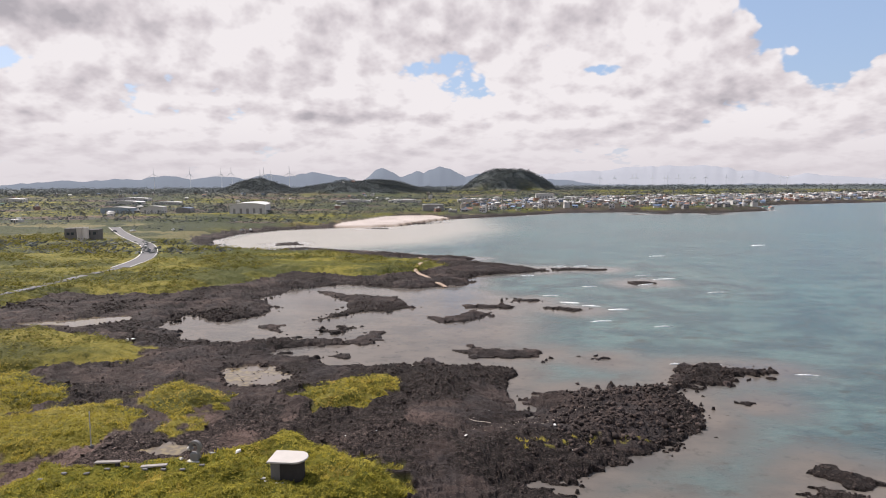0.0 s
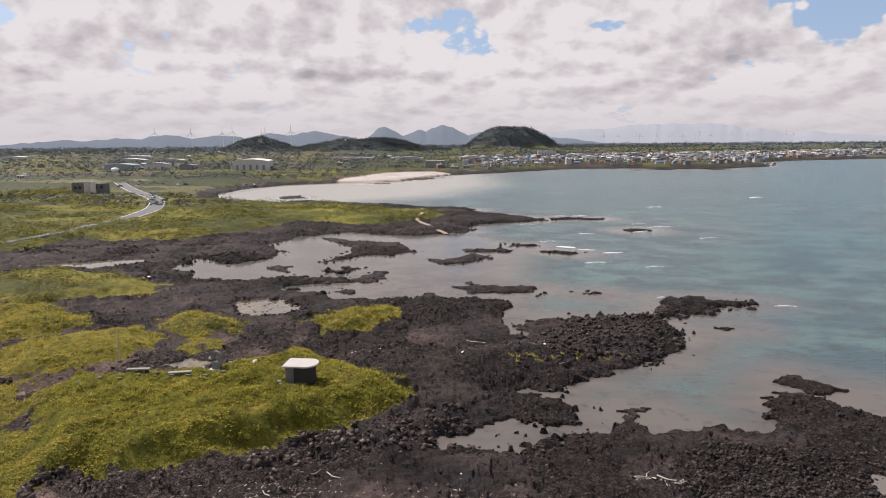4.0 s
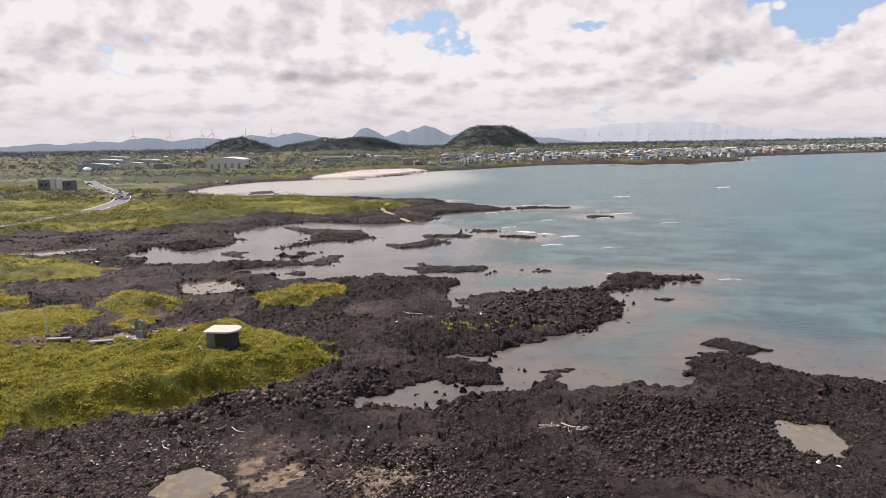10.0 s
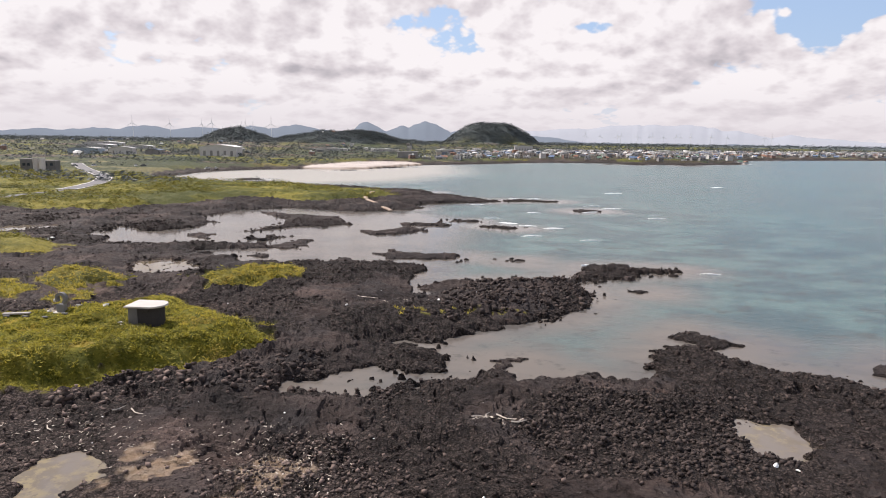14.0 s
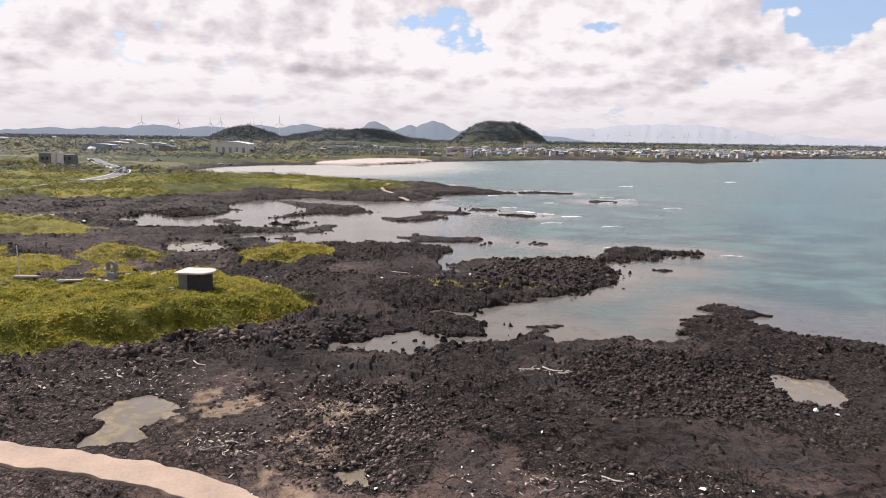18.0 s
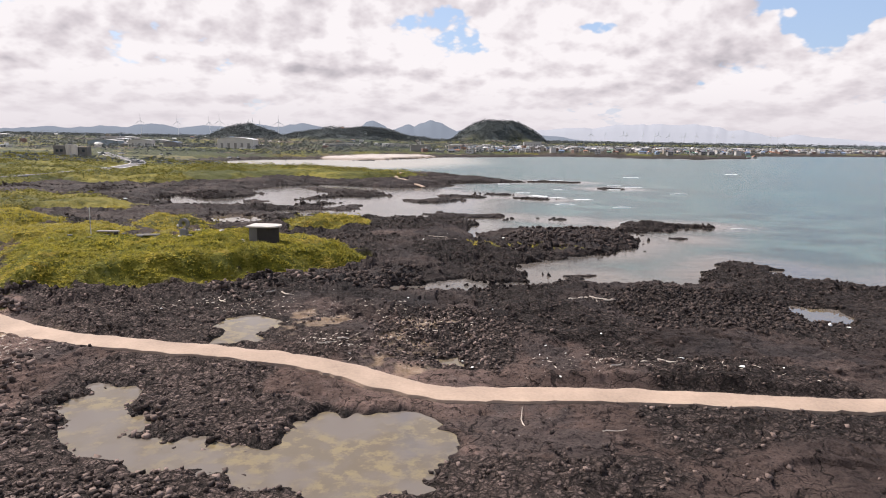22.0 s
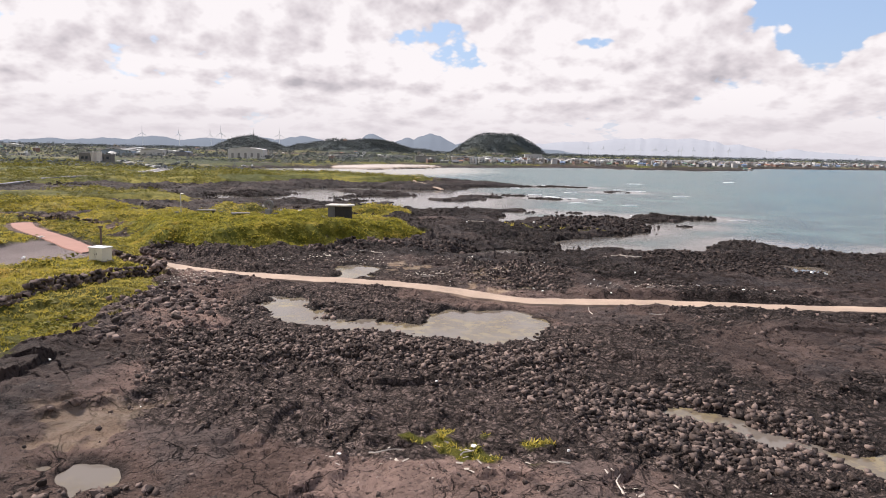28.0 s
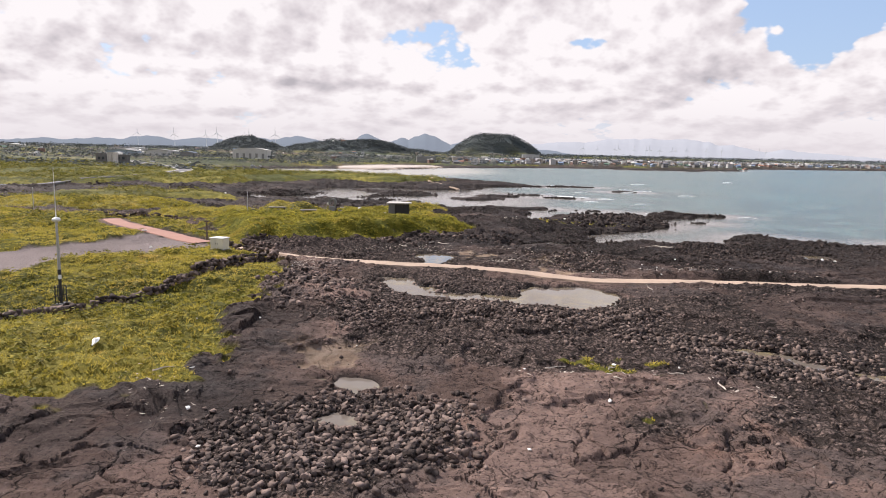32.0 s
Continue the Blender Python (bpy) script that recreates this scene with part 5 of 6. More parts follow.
mast = thing("antenna_mast", "slim white weather mast with a dome and whip antenna", "mast", at(-27.7, 6.0))
bm = bmesh.new()
cone(bm, 0.075, 0.075, 1.35, Matrix.Translation((0, 0, 0.0)), 10)
part("lower_tube", bm, BLACK_METAL, mast, "dark lower tube")
bm = bmesh.new()
cone(bm, 0.085, 0.085, 0.22, Matrix.Translation((0, 0, 1.348)), 10)
part("white_band", bm, WHITE_METAL, mast)
bm = bmesh.new()
cone(bm, 0.09, 0.09, 0.28, Matrix.Translation((0, 0, 1.566)), 10)
part("black_band", bm, BLACK_METAL, mast)
bm = bmesh.new()
cone(bm, 0.075, 0.055, 2.55, Matrix.Translation((0, 0, 1.844)), 10)
part("upper_tube", bm, GREY_METAL, mast)
bm = bmesh.new()
bmesh.ops.create_uvsphere(bm, u_segments=14, v_segments=8, radius=0.21, matrix=Matrix.Translation((0, 0, 4.46)) @ Matrix.Diagonal((1, 1, 0.6, 1)))
part("dome", bm, WHITE_METAL, mast, "white radio dome", True)
bm = bmesh.new()
cone(bm, 0.022, 0.008, 2.6, Matrix.Translation((0, 0, 4.5)), 6)
part("whip_antenna", bm, WHITE_METAL, mast)
cage = part("cage", (lambda b: (box(b, -0.34, 0.34, -0.34, 0.34, -0.3, 0.06, 0.02), b)[1])(bmesh.new()), GREY_CONCRETE, mast, "concrete pad")
for i in range(8):
    a = i * math.pi / 4
    bm = bmesh.new()
    cone(bm, 0.018, 0.018, 0.95, Matrix.Translation((0.28 * math.cos(a), 0.28 * math.sin(a), 0.05)), 6)
    part("bar", bm, BLACK_METAL, cage)
for hz in (0.42, 0.92):
    bm = bmesh.new()
    for i in range(16):
        a, b = i * math.pi / 8, (i + 1) * math.pi / 8
        vs = [bm.verts.new((q * math.cos(t), q * math.sin(t), zz)) for t in (a, b) for q, zz in ((0.27, hz), (0.30, hz), (0.30, hz + 0.04), (0.27, hz + 0.04))]
        for j in range(4):
            bm.faces.new((vs[j], vs[(j + 1) % 4], vs[4 + (j + 1) % 4], vs[4 + j]))
    part("hoop", bm, BLACK_METAL, cage)

cabinet = thing("utility_cabinet", "cream metal utility cabinet on a concrete pad beside the turnout", "cabinet", at(-25.4, 25.6, -18))
bm = bmesh.new()
box(bm, -0.68, 0.68, -0.5, 0.5, -0.3, 0.10, 0.02)
part("pad", bm, GREY_CONCRETE, cabinet)
bm = bmesh.new()
box(bm, -0.6, 0.6, -0.42, 0.42, 0.097, 0.98, 0.015)
part("body", bm, CREAM, cabinet)
bm = bmesh.new()
box(bm, -0.66, 0.66, -0.48, 0.48, 0.977, 1.05, 0.02)
part("lid", bm, WHITE_METAL, cabinet, "pale overhanging lid")
for sx in (-0.3, 0.3):
    bm = bmesh.new()
    box(bm, sx - 0.28, sx + 0.28, -0.445, -0.417, 0.16, 0.94, 0.008)
    d = part("door", bm, CREAM, cabinet)
    bm = bmesh.new()
    box(bm, sx + (0.19 if sx < 0 else -0.21), sx + (0.21 if sx < 0 else -0.19), -0.475, -0.443, 0.50, 0.64, 0.004)
    part("handle", bm, BLACK_METAL, d)

post = thing("wooden_post", "dark weathered wooden post with a short crosspiece in grass", "post", at(-28.6, 32.2))
bm = bmesh.new()
cone(bm, 0.09, 0.075, 2.0, Matrix.Translation((0, 0, -0.2)), 8)
part("shaft", bm, OLD_WOOD, post)
bm = bmesh.new()
box(bm, -0.2, 0.2, -0.05, 0.05, 1.68, 1.82, 0.01)
part("crosspiece", bm, OLD_WOOD, post)

RED = plain("red_surfacing", (0.29, 0.155, 0.120), 0.9, 0.3, 1.5, bump=0.01)
tagged(ribbon("red_path", RED_LINE, 1.9, 0.12, lambda d: [float(v) + 0.05 for v in heights([(q.x, q.y) for q in d])], RED, 0.08, 0.6),
       "faded red surfaced walkway through the grass", "walkway", kind="structure")


def drystone(line, height, label, singles):
    """A dry wall of piled lava stones; the first ones of the given count are single parts."""
    t = thing("drystone_wall", label, "stone wall", group="drystone walls")
    g = random.Random(11)
    spots = []
    for (x0, y0), (x1, y1) in zip(line, line[1:]):
        ln = math.hypot(x1 - x0, y1 - y0)
        for i in range(max(1, int(ln / 0.27))):
            u = (i + 0.5) / max(1, int(ln / 0.27))
            for layer in range(3 if 17 < y1 < 30 else 2):
                for side in (-0.16, 0.16):
                    nx, ny = -(y1 - y0) / ln, (x1 - x0) / ln
                    q = side * (1.15 - 0.3 * layer) + g.uniform(-0.05, 0.05)
                    if layer >= 1 and g.random() < 0.3:
                        continue
                    spots.append((x0 + (x1 - x0) * u + nx * q + g.uniform(-0.06, 0.06), y0 + (y1 - y0) * u + ny * q, layer, g.uniform(0.36, 0.55)))
    zs = heights([(a, b) for a, b, _, _ in spots])
    singles = min(singles, len(spots) // 2)
    every = max(1, len(spots) // singles)
    V, F, base = [], [], 0
    for i, ((x, y, layer, s), z) in enumerate(zip(spots, zs)):
        m = pose(x, y, z + 0.10 + layer * height / 3, g.uniform(-30, 30), g.uniform(-30, 30), g.uniform(0, 360)) @ Matrix.Diagonal((s, s * 0.85, s * 0.9, 1))
        if i % every == 0 and i // every < singles:
            ob = new("stone", g.choice(rock_meshes))
            ob.parent = t
            ob.matrix_basis = m
        else:
            v, f = g.choice(shapes)
            mm = np.array(m)
            V.append(v @ mm[:3, :3].T + mm[:3, 3])
            F.append(f + base)
            base += len(v)
    ob = mesh_of("stone_fill", np.concatenate(V), np.concatenate(F), BASALT)
    ob.parent = t
    tagged(ob, kind="stuff")


drystone([(-44, -6), (-34, -1), (-28.5, 2.4), (-25.8, 4.9), (-24.5, 7), (-23.7, 9.9), (-23.4, 14), (-23, 18.4), (-21.7, 20.7), (-20.5, 23.2), (-20.7, 24.9)], 0.78, "low black drystone wall of lava stones across the grass", 280)
drystone([(-21.0, 25.2), (-22.8, 26.3), (-24.6, 27.6), (-26.2, 28.6)], 0.78, "black drystone wall along the near side of the path", 120)
drystone([(-21.4, 28.9), (-23.4, 30.4), (-25.0, 31.6), (-25.4, 33), (-23.6, 34.2)], 0.6, "curved black drystone wall beside the path's end", 120)
drystone([(-47, 51.5), (-44.5, 51), (-42, 50.6), (-38, 50.4)], 0.95, "short black drystone wall in the scrub", 60)

# ---- what the sea has left ----
for i, (x, y, ln, turn, rad) in enumerate(((6.6, 14.0, 2.6, 100, 0.035), (9.5, 12.6, 0.9, 20, 0.03), (-6.8, 33.9, 1.2, -30, 0.05), (-7.9, 34.2, 0.8, 50, 0.05), (-3.4, -3.6, 0.9, 5, 0.03), (1.2, -4.1, 0.6, 160, 0.035),
                                          (-1.2, -3.7, 0.5, 40, 0.03), (12.7, 33.6, 1.3, 10, 0.05), (13.9, 33.0, 1.2, -25, 0.05), (14.6, 32.5, 0.9, 15, 0.06), (-2.4, 22.9, 0.9, 15, 0.04), (-1.6, 23.3, 0.6, -20, 0.05),
                                          (13.0, 33.9, 0.7, 60, 0.05), (11.4, 19.4, 0.7, 35, 0.05), (14.2, 20.6, 0.9, -15, 0.05), (-12.6, 30.4, 1.1, 15, 0.05), (3.4, 62.5, 2.4, -35, 0.05), (-18.5, -4.0, 0.8, 30, 0.04), (2.6, -5.0, 1.0, 75, 0.03), (-10.5, 31.8, 0.8, 140, 0.05))):
    bm = bmesh.new()
    prev = None
    for j in range(6):
        u = j / 5
        bend = 0.10 * ln * math.sin(u * 4 + i)
        rr = rad * (1 - 0.55 * u)
        ring = [bm.verts.new((ln * (u - 0.5), bend + rr * math.cos(a), rr * math.sin(a) + 0.02 * math.sin(7 * u + i))) for a in (0, 1.57, 3.14, 4.71)]
        if prev:
            for q in range(4):
                bm.faces.new((prev[q], prev[(q + 1) % 4], ring[(q + 1) % 4], ring[q]))
        else:
            bm.faces.new(ring)
        prev = ring
    bm.faces.new(prev)
    bmesh.ops.recalc_face_normals(bm, faces=bm.faces)
    ob = part("driftwood", bm, DRIFT)
    ob.matrix_basis = at(x, y, turn, 0.09)
    tagged(ob, "bleached driftwood branch lying on basalt", "driftwood", "driftwood on the shore")

g = random.Random(5)
litter_spots = [(-2.0, -6.4, 0.24), (-1.0, -3.3, 0.2), (-11.2, -11.6, 0.2), (-16.4, -7.4, 0.22), (-15.2, -10.0, 0.2), (-22.3, -1.4, 0.55), (-5.5, -10.4, 0.15), (1.6, -3.4, 0.18), (-31.5, 26.8, 0.4), (-36.5, 37.5, 0.5),
                (-47, 96, 0.9), (-45.6, 95, 0.5), (10.5, 61, 0.5), (2.0, 58, 0.4), (15.0, 21.0, 0.3), (17.5, 20.0, 0.3), (26.6, 28.2, 0.35), (27.5, 27.8, 0.3), (12.0, 24.5, 0.28)]
for _ in range(46):
    x, y = g.choice(((g.uniform(-16, 12), g.uniform(22, 36)), (g.uniform(-4, 22), g.uniform(17.8, 22)), (g.uniform(-20, 8), g.uniform(-12, 8)), (g.uniform(-10, 24), g.uniform(48, 70)), (g.uniform(-15, -4), g.uniform(29, 34)), (g.uniform(-22, -16), g.uniform(18, 27))))
    litter_spots.append((x, y, g.uniform(0.07, 0.20)))
lz = heights([(a, b) for a, b, _ in litter_spots])
for (x, y, s), z in zip(litter_spots, lz):
    bm = rock_shape(g.randrange(999), 1)
    ob = part("washed_up_float", bm, FOAM)
    ob.matrix_basis = pose(x, y, z + 0.3 * s, g.uniform(-20, 20), g.uniform(-20, 20), g.uniform(0, 360)) @ Matrix.Diagonal((s * 1.3, s * 0.75, s * 0.7, 1))
    tagged(ob, "white piece of plastic foam washed up on the rock", "litter", "washed-up litter")

slivers = []
for q in range(5):
    gq = np.random.default_rng(400 + q)
    v = np.array([(-0.5, -0.08, 0), (0.5, -0.05, 0.03), (0.45, 0.09, 0.10), (-0.45, 0.08, 0.08), (0.0, 0.02, 0.16)]) + gq.normal(0, 0.05, (5, 3))
    slivers.append((v, np.array([(0, 1, 4), (1, 2, 4), (2, 3, 4), (3, 0, 4)])))
bands = []
for line, n, wide in (([(-16, 31), (-9, 32), (-2, 30), (4, 31)], 620, 2.4), ([(8, 19.5), (14, 20.6), (19, 19.5)], 230, 1.4), ([(-5, -4), (0, -4), (4, -5.5)], 70, 1.2), ([(-4, 24), (-1, 23), (3, 25)], 260, 1.2), ([(0, 27), (4, 29), (5, 25)], 200, 1.6),
                      ([(-22, 24), (-18, 22), (-17, 19)], 360, 1.6), ([(-20, -3), (-17, -8)], 60, 1.2), ([(12, 33.5), (15, 32.4)], 90, 0.6), ([(4, 60), (10, 64), (18, 66)], 200, 2.4), ([(-24, 57), (-33, 60)], 60, 1.5)):
    a = np.array(line, float)
    j = rng.integers(0, len(a) - 1, n)
    u = rng.uniform(0, 1, n)[:, None]
    bands.append(a[j] * (1 - u) + a[j + 1] * u + rng.normal(0, wide * 0.5, (n, 2)))
pts = np.concatenate(bands)
pts = pts[off_line(PATH_LINE, pts[:, 0], pts[:, 1]) > 1.1]
scatter("wrack", slivers, pts, 0.06 + 0.20 * rng.uniform(0, 1, len(pts)) ** 2.5, DRIFT, "bleached scraps of wood and shell along the tide line", sink=-0.05, tumble=0.2)


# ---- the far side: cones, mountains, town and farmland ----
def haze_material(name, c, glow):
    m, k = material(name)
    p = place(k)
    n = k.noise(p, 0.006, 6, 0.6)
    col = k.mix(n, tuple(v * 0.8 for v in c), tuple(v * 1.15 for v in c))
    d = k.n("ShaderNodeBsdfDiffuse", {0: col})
    # distance haze, put in as an even pale glow over the rock colour
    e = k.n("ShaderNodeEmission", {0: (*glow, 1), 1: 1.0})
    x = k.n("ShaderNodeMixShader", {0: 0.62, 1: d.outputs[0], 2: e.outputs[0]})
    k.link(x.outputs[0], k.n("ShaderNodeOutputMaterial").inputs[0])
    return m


def mountains(name, tops, dist, mat, label):
    """A chain of far peaks. tops: bearing and half-width in degrees, height in metres."""
    az = np.radians(np.arange(-42, 42.01, 0.15))
    h = np.zeros(len(az))
    for b, w_, top in tops:
        u = np.clip(np.abs(np.degrees(az) - b) / w_, 0, 1)
        h = np.maximum(h, top * (0.5 + 0.5 * np.cos(math.pi * u)))
    h = 0.632 * (h * (0.72 + 0.5 * fbm(np.degrees(az) * 0.55, 0 * az, 303, 4)) + 20 * (fbm(np.degrees(az) * 0.8, 0 * az, 301, 4) - 0.35)) + 12
    V = []
    for dr, f in ((-220, 0.0), (-90, 0.62), (0, 1.0), (60, 0.7), (110, 0.0)):
        wob = 1 + 0.22 * (fbm(np.degrees(az) * 0.9, 0 * az + dr, 311, 3) - 0.5) * (0 < f < 1)
        V.append(np.stack([(dist + dr) * np.sin(az), (dist + dr) * np.cos(az), h * f * wob], -1))
    n = len(az)
    i, j = np.meshgrid(np.arange(4), np.arange(n - 1), indexing="ij")
    Q = np.stack([i * n + j, i * n + j + 1, (i + 1) * n + j + 1, (i + 1) * n + j], -1).reshape(-1, 4)[:, ::-1]
    return tagged(mesh_of(name, np.concatenate(V), Q, mat, True), label, "mountains", kind="structure")


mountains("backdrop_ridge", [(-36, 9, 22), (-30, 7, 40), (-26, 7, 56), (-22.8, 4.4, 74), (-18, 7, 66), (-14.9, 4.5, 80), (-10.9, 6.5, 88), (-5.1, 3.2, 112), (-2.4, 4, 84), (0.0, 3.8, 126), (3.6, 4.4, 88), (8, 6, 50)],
          2700, haze_material("hazed_ridge", (0.13, 0.16, 0.19), (0.32, 0.355, 0.42)), "hazy blue volcanic ridges on the skyline")
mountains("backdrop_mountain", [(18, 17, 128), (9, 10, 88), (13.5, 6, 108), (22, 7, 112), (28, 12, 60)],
          2920, haze_material("hazed_mountain", (0.34, 0.36, 0.40), (0.60, 0.61, 0.665)), "pale far mountain, its haze set as glow in the material")

WALLS = [plain("house_wall_" + n, c, 0.85, 0.25, 0.8, rnd=0.1) for n, c in (("white", (0.44, 0.43, 0.42)), ("cream", (0.34, 0.30, 0.26)), ("grey", (0.22, 0.215, 0.21)), ("brick", (0.22, 0.14, 0.115)), ("blue", (0.24, 0.29, 0.35)))]
ROOFS = [plain("house_roof_" + n, c, 0.7, 0.3, 0.8, rnd=0.15) for n, c in (("slate", (0.13, 0.13, 0.14)), ("blue", (0.13, 0.18, 0.27)), ("orange", (0.28, 0.15, 0.10)), ("white", (0.60, 0.59, 0.58)), ("grey", (0.33, 0.33, 0.32)), ("green", (0.12, 0.20, 0.14)))]
m, k = material("dark_window_glass")
finish(k, (0.035, 0.045, 0.055), 0.08, spec=0.6)
WINDOW = m
DOOR = plain("painted_door", (0.14, 0.11, 0.09), 0.6, 0.2)


def house(w_, d_, h_, wall_m, roof_m, flat, label):
    t = thing("house", label, "house", group="houses of the coastal town")
    w_, d_, h_, fl_h = w_ * 0.74 / UNIT, d_ * 0.74 / UNIT, h_ * 0.70 / UNIT, 2.6 / UNIT
    bm = bmesh.new()
    box(bm, -w_ / 2, w_ / 2, -d_ / 2, d_ / 2, -1.5, h_)
    part("wall", bm, wall_m, t)
    bm = bmesh.new()
    if flat:
        box(bm, -w_ / 2 - 0.15, w_ / 2 + 0.15, -d_ / 2 - 0.15, d_ / 2 + 0.15, h_ - 0.003, h_ + 0.28, 0.03)
        box(bm, w_ * 0.1, w_ * 0.35, -d_ * 0.2, d_ * 0.2, h_ + 0.277, h_ + 1.3)
    else:
        prof = [(-d_ / 2 - 0.3, h_ - 0.1), (0, h_ + 0.32 * d_), (d_ / 2 + 0.3, h_ - 0.1), (d_ / 2 + 0.3, h_ + 0.05), (0, h_ + 0.32 * d_ + 0.15), (-d_ / 2 - 0.3, h_ + 0.05)]
        ends = [[bm.verts.new((sx, y, z)) for y, z in prof] for sx in (-w_ / 2 - 0.4, w_ / 2 + 0.4)]
        for i in range(6):
            j = (i + 1) % 6
            bm.faces.new((ends[0][i], ends[0][j], ends[1][j], ends[1][i]))
        bm.faces.new(ends[0][::-1])
        bm.faces.new(ends[1])
        bmesh.ops.recalc_face_normals(bm, faces=bm.faces)
    part("roof", bm, roof_m, t)
    floors = max(1, round(h_ / fl_h))
    for fl in range(floors):
        for sx in (-w_ * 0.28, w_ * 0.28):
            bm = bmesh.new()
            box(bm, sx - 0.5, sx + 0.5, -d_ / 2 - 0.04, -d_ / 2 + 0.03, fl * fl_h + 0.6, fl * fl_h + 1.4, 0.015)
            part("window", bm, WINDOW, t)
    bm = bmesh.new()
    box(bm, -0.32, 0.32, -d_ / 2 - 0.05, -d_ / 2 + 0.03, 0.0, 1.3, 0.015)
    part("door", bm, DOOR, t)
    return t


g = random.Random(21)
names = {0: "white", 1: "cream", 2: "grey", 3: "brick-red", 4: "pale blue"}
roof_names = {0: "slate-grey", 1: "blue", 2: "orange", 3: "white", 4: "grey", 5: "green"}
kinds = []
for w_, d_, h_, wi, ri, flat in ((9, 7, 3.2, 0, 2, 0), (8, 7, 3.2, 0, 1, 0), (10, 8, 6.2, 0, 4, 1), (8, 8, 6.0, 1, 4, 1), (11, 7, 3.2, 2, 0, 0), (9, 8, 6.2, 3, 3, 1), (7, 7, 3.0, 1, 2, 0), (12, 8, 3.4, 0, 3, 1),
                                (9, 7, 3.2, 4, 1, 0), (10, 9, 9.0, 0, 4, 1), (14, 8, 3.6, 2, 3, 1), (8, 6, 3.0, 0, 5, 0), (10, 8, 6.4, 2, 0, 0), (9, 9, 9.2, 1, 4, 1)):
    kinds.append(house(w_, d_, h_, WALLS[wi], ROOFS[ri], flat, f"{names[wi]} house of {max(1, round(h_ / 3))} storeys with a {roof_names[ri]} {'flat' if flat else 'gabled'} roof"))
cand = np.stack([rng.uniform(-10, 800, 9000), rng.uniform(455, 1200, 9000)], -1)
deep_in = inside(INLAND, cand[:, 0], cand[:, 1], 260.0)
spots = []
for (x, y), d in zip(cand, deep_in):
    limit = 75 if x > 60 else 50
    if 7 < d < limit and all((x - a) ** 2 + (y - b) ** 2 > 62 for a, b in spots) and g.random() < (1.0 if d < 70 else 0.65):
        spots.append((x, y))
    if len(spots) >= 272:
        break
for _ in range(2500):
    x, y = g.uniform(-520, 20), g.uniform(330, 980)
    if inside(INLAND, np.array([x]), np.array([y]), 100.0)[0] > 12 and all((x - a) ** 2 + (y - b) ** 2 > 30**2 for a, b in spots):
        spots.append((x, y))
    if len(spots) >= 296:
        break
hz = heights(spots)
used = set()
for (x, y), z in zip(spots, hz):
    i = g.randrange(len(kinds))
    mm = pose(x, y, z, 0, 0, g.choice((0, 12, -15, 30, -40, 90, 75, 180)) + g.uniform(-8, 8))
    if i in used:
        copy_thing(kinds[i], mm)
    else:
        kinds[i].matrix_basis = mm
        used.add(i)


# rows of small houses further back, too far to tell apart
m, k = material("far_roofs_and_walls")
r_ = k.n("ShaderNodeNewGeometry").outputs["Random Per Island"]
tint = k.n("ShaderNodeValToRGB", {0: r_})
tint.color_ramp.interpolation = "CONSTANT"
tint.color_ramp.elements[0].color, tint.color_ramp.elements[1].color, tint.color_ramp.elements[1].position = (0.50, 0.49, 0.47, 1), (0.26, 0.255, 0.25, 1), 0.3
for pos, c in ((0.5, (0.14, 0.18, 0.25)), (0.62, (0.26, 0.15, 0.11)), (0.74, (0.58, 0.57, 0.55)), (0.88, (0.13, 0.13, 0.14))):
    tint.color_ramp.elements.new(pos).color = (*c, 1)
finish(k, tint.outputs[0], 0.8)
FAR_HOUSES = m
cottages = []
for w_, d_, h_, p_ in ((5, 4, 2.2, 1.1), (6, 4.5, 2.2, 0.3), (7, 5, 3.8, 0.3), (5, 4.4, 2.0, 1.2)):
    v = [(sx * w_ / 2, sy * d_ / 2, z) for z in (-1, h_) for sx, sy in ((-1, -1), (1, -1), (1, 1), (-1, 1))]
    v += [(sx * (w_ / 2 + 0.3), sy * (d_ / 2 + 0.3), h_ + 0.02) for sx, sy in ((-1, -1), (1, -1), (1, 1), (-1, 1))] + [(-w_ / 2 - 0.3, 0, h_ + p_), (w_ / 2 + 0.3, 0, h_ + p_)]
    f = [(0, 1, 5), (0, 5, 4), (1, 2, 6), (1, 6, 5), (2, 3, 7), (2, 7, 6), (3, 0, 4), (3, 4, 7), (8, 9, 13), (8, 13, 12), (10, 11, 12), (10, 12, 13), (9, 10, 13), (11, 8, 12)]
    cottages.append((np.array(v, float), np.array(f)))
more = cand[(deep_in > 60) & (deep_in < 230) & (cand[:, 0] > 20)]
pick = np.concatenate([more[:1000], np.stack([rng.uniform(-520, 0, 45), rng.uniform(420, 1100, 45)], -1)])
pick = pick[inside(INLAND, pick[:, 0], pick[:, 1], 60.0) > 30]
scatter("far_houses", cottages, pick, rng.uniform(0.45, 0.9, len(pick)), FAR_HOUSES, "small white and grey houses of the town's back streets")


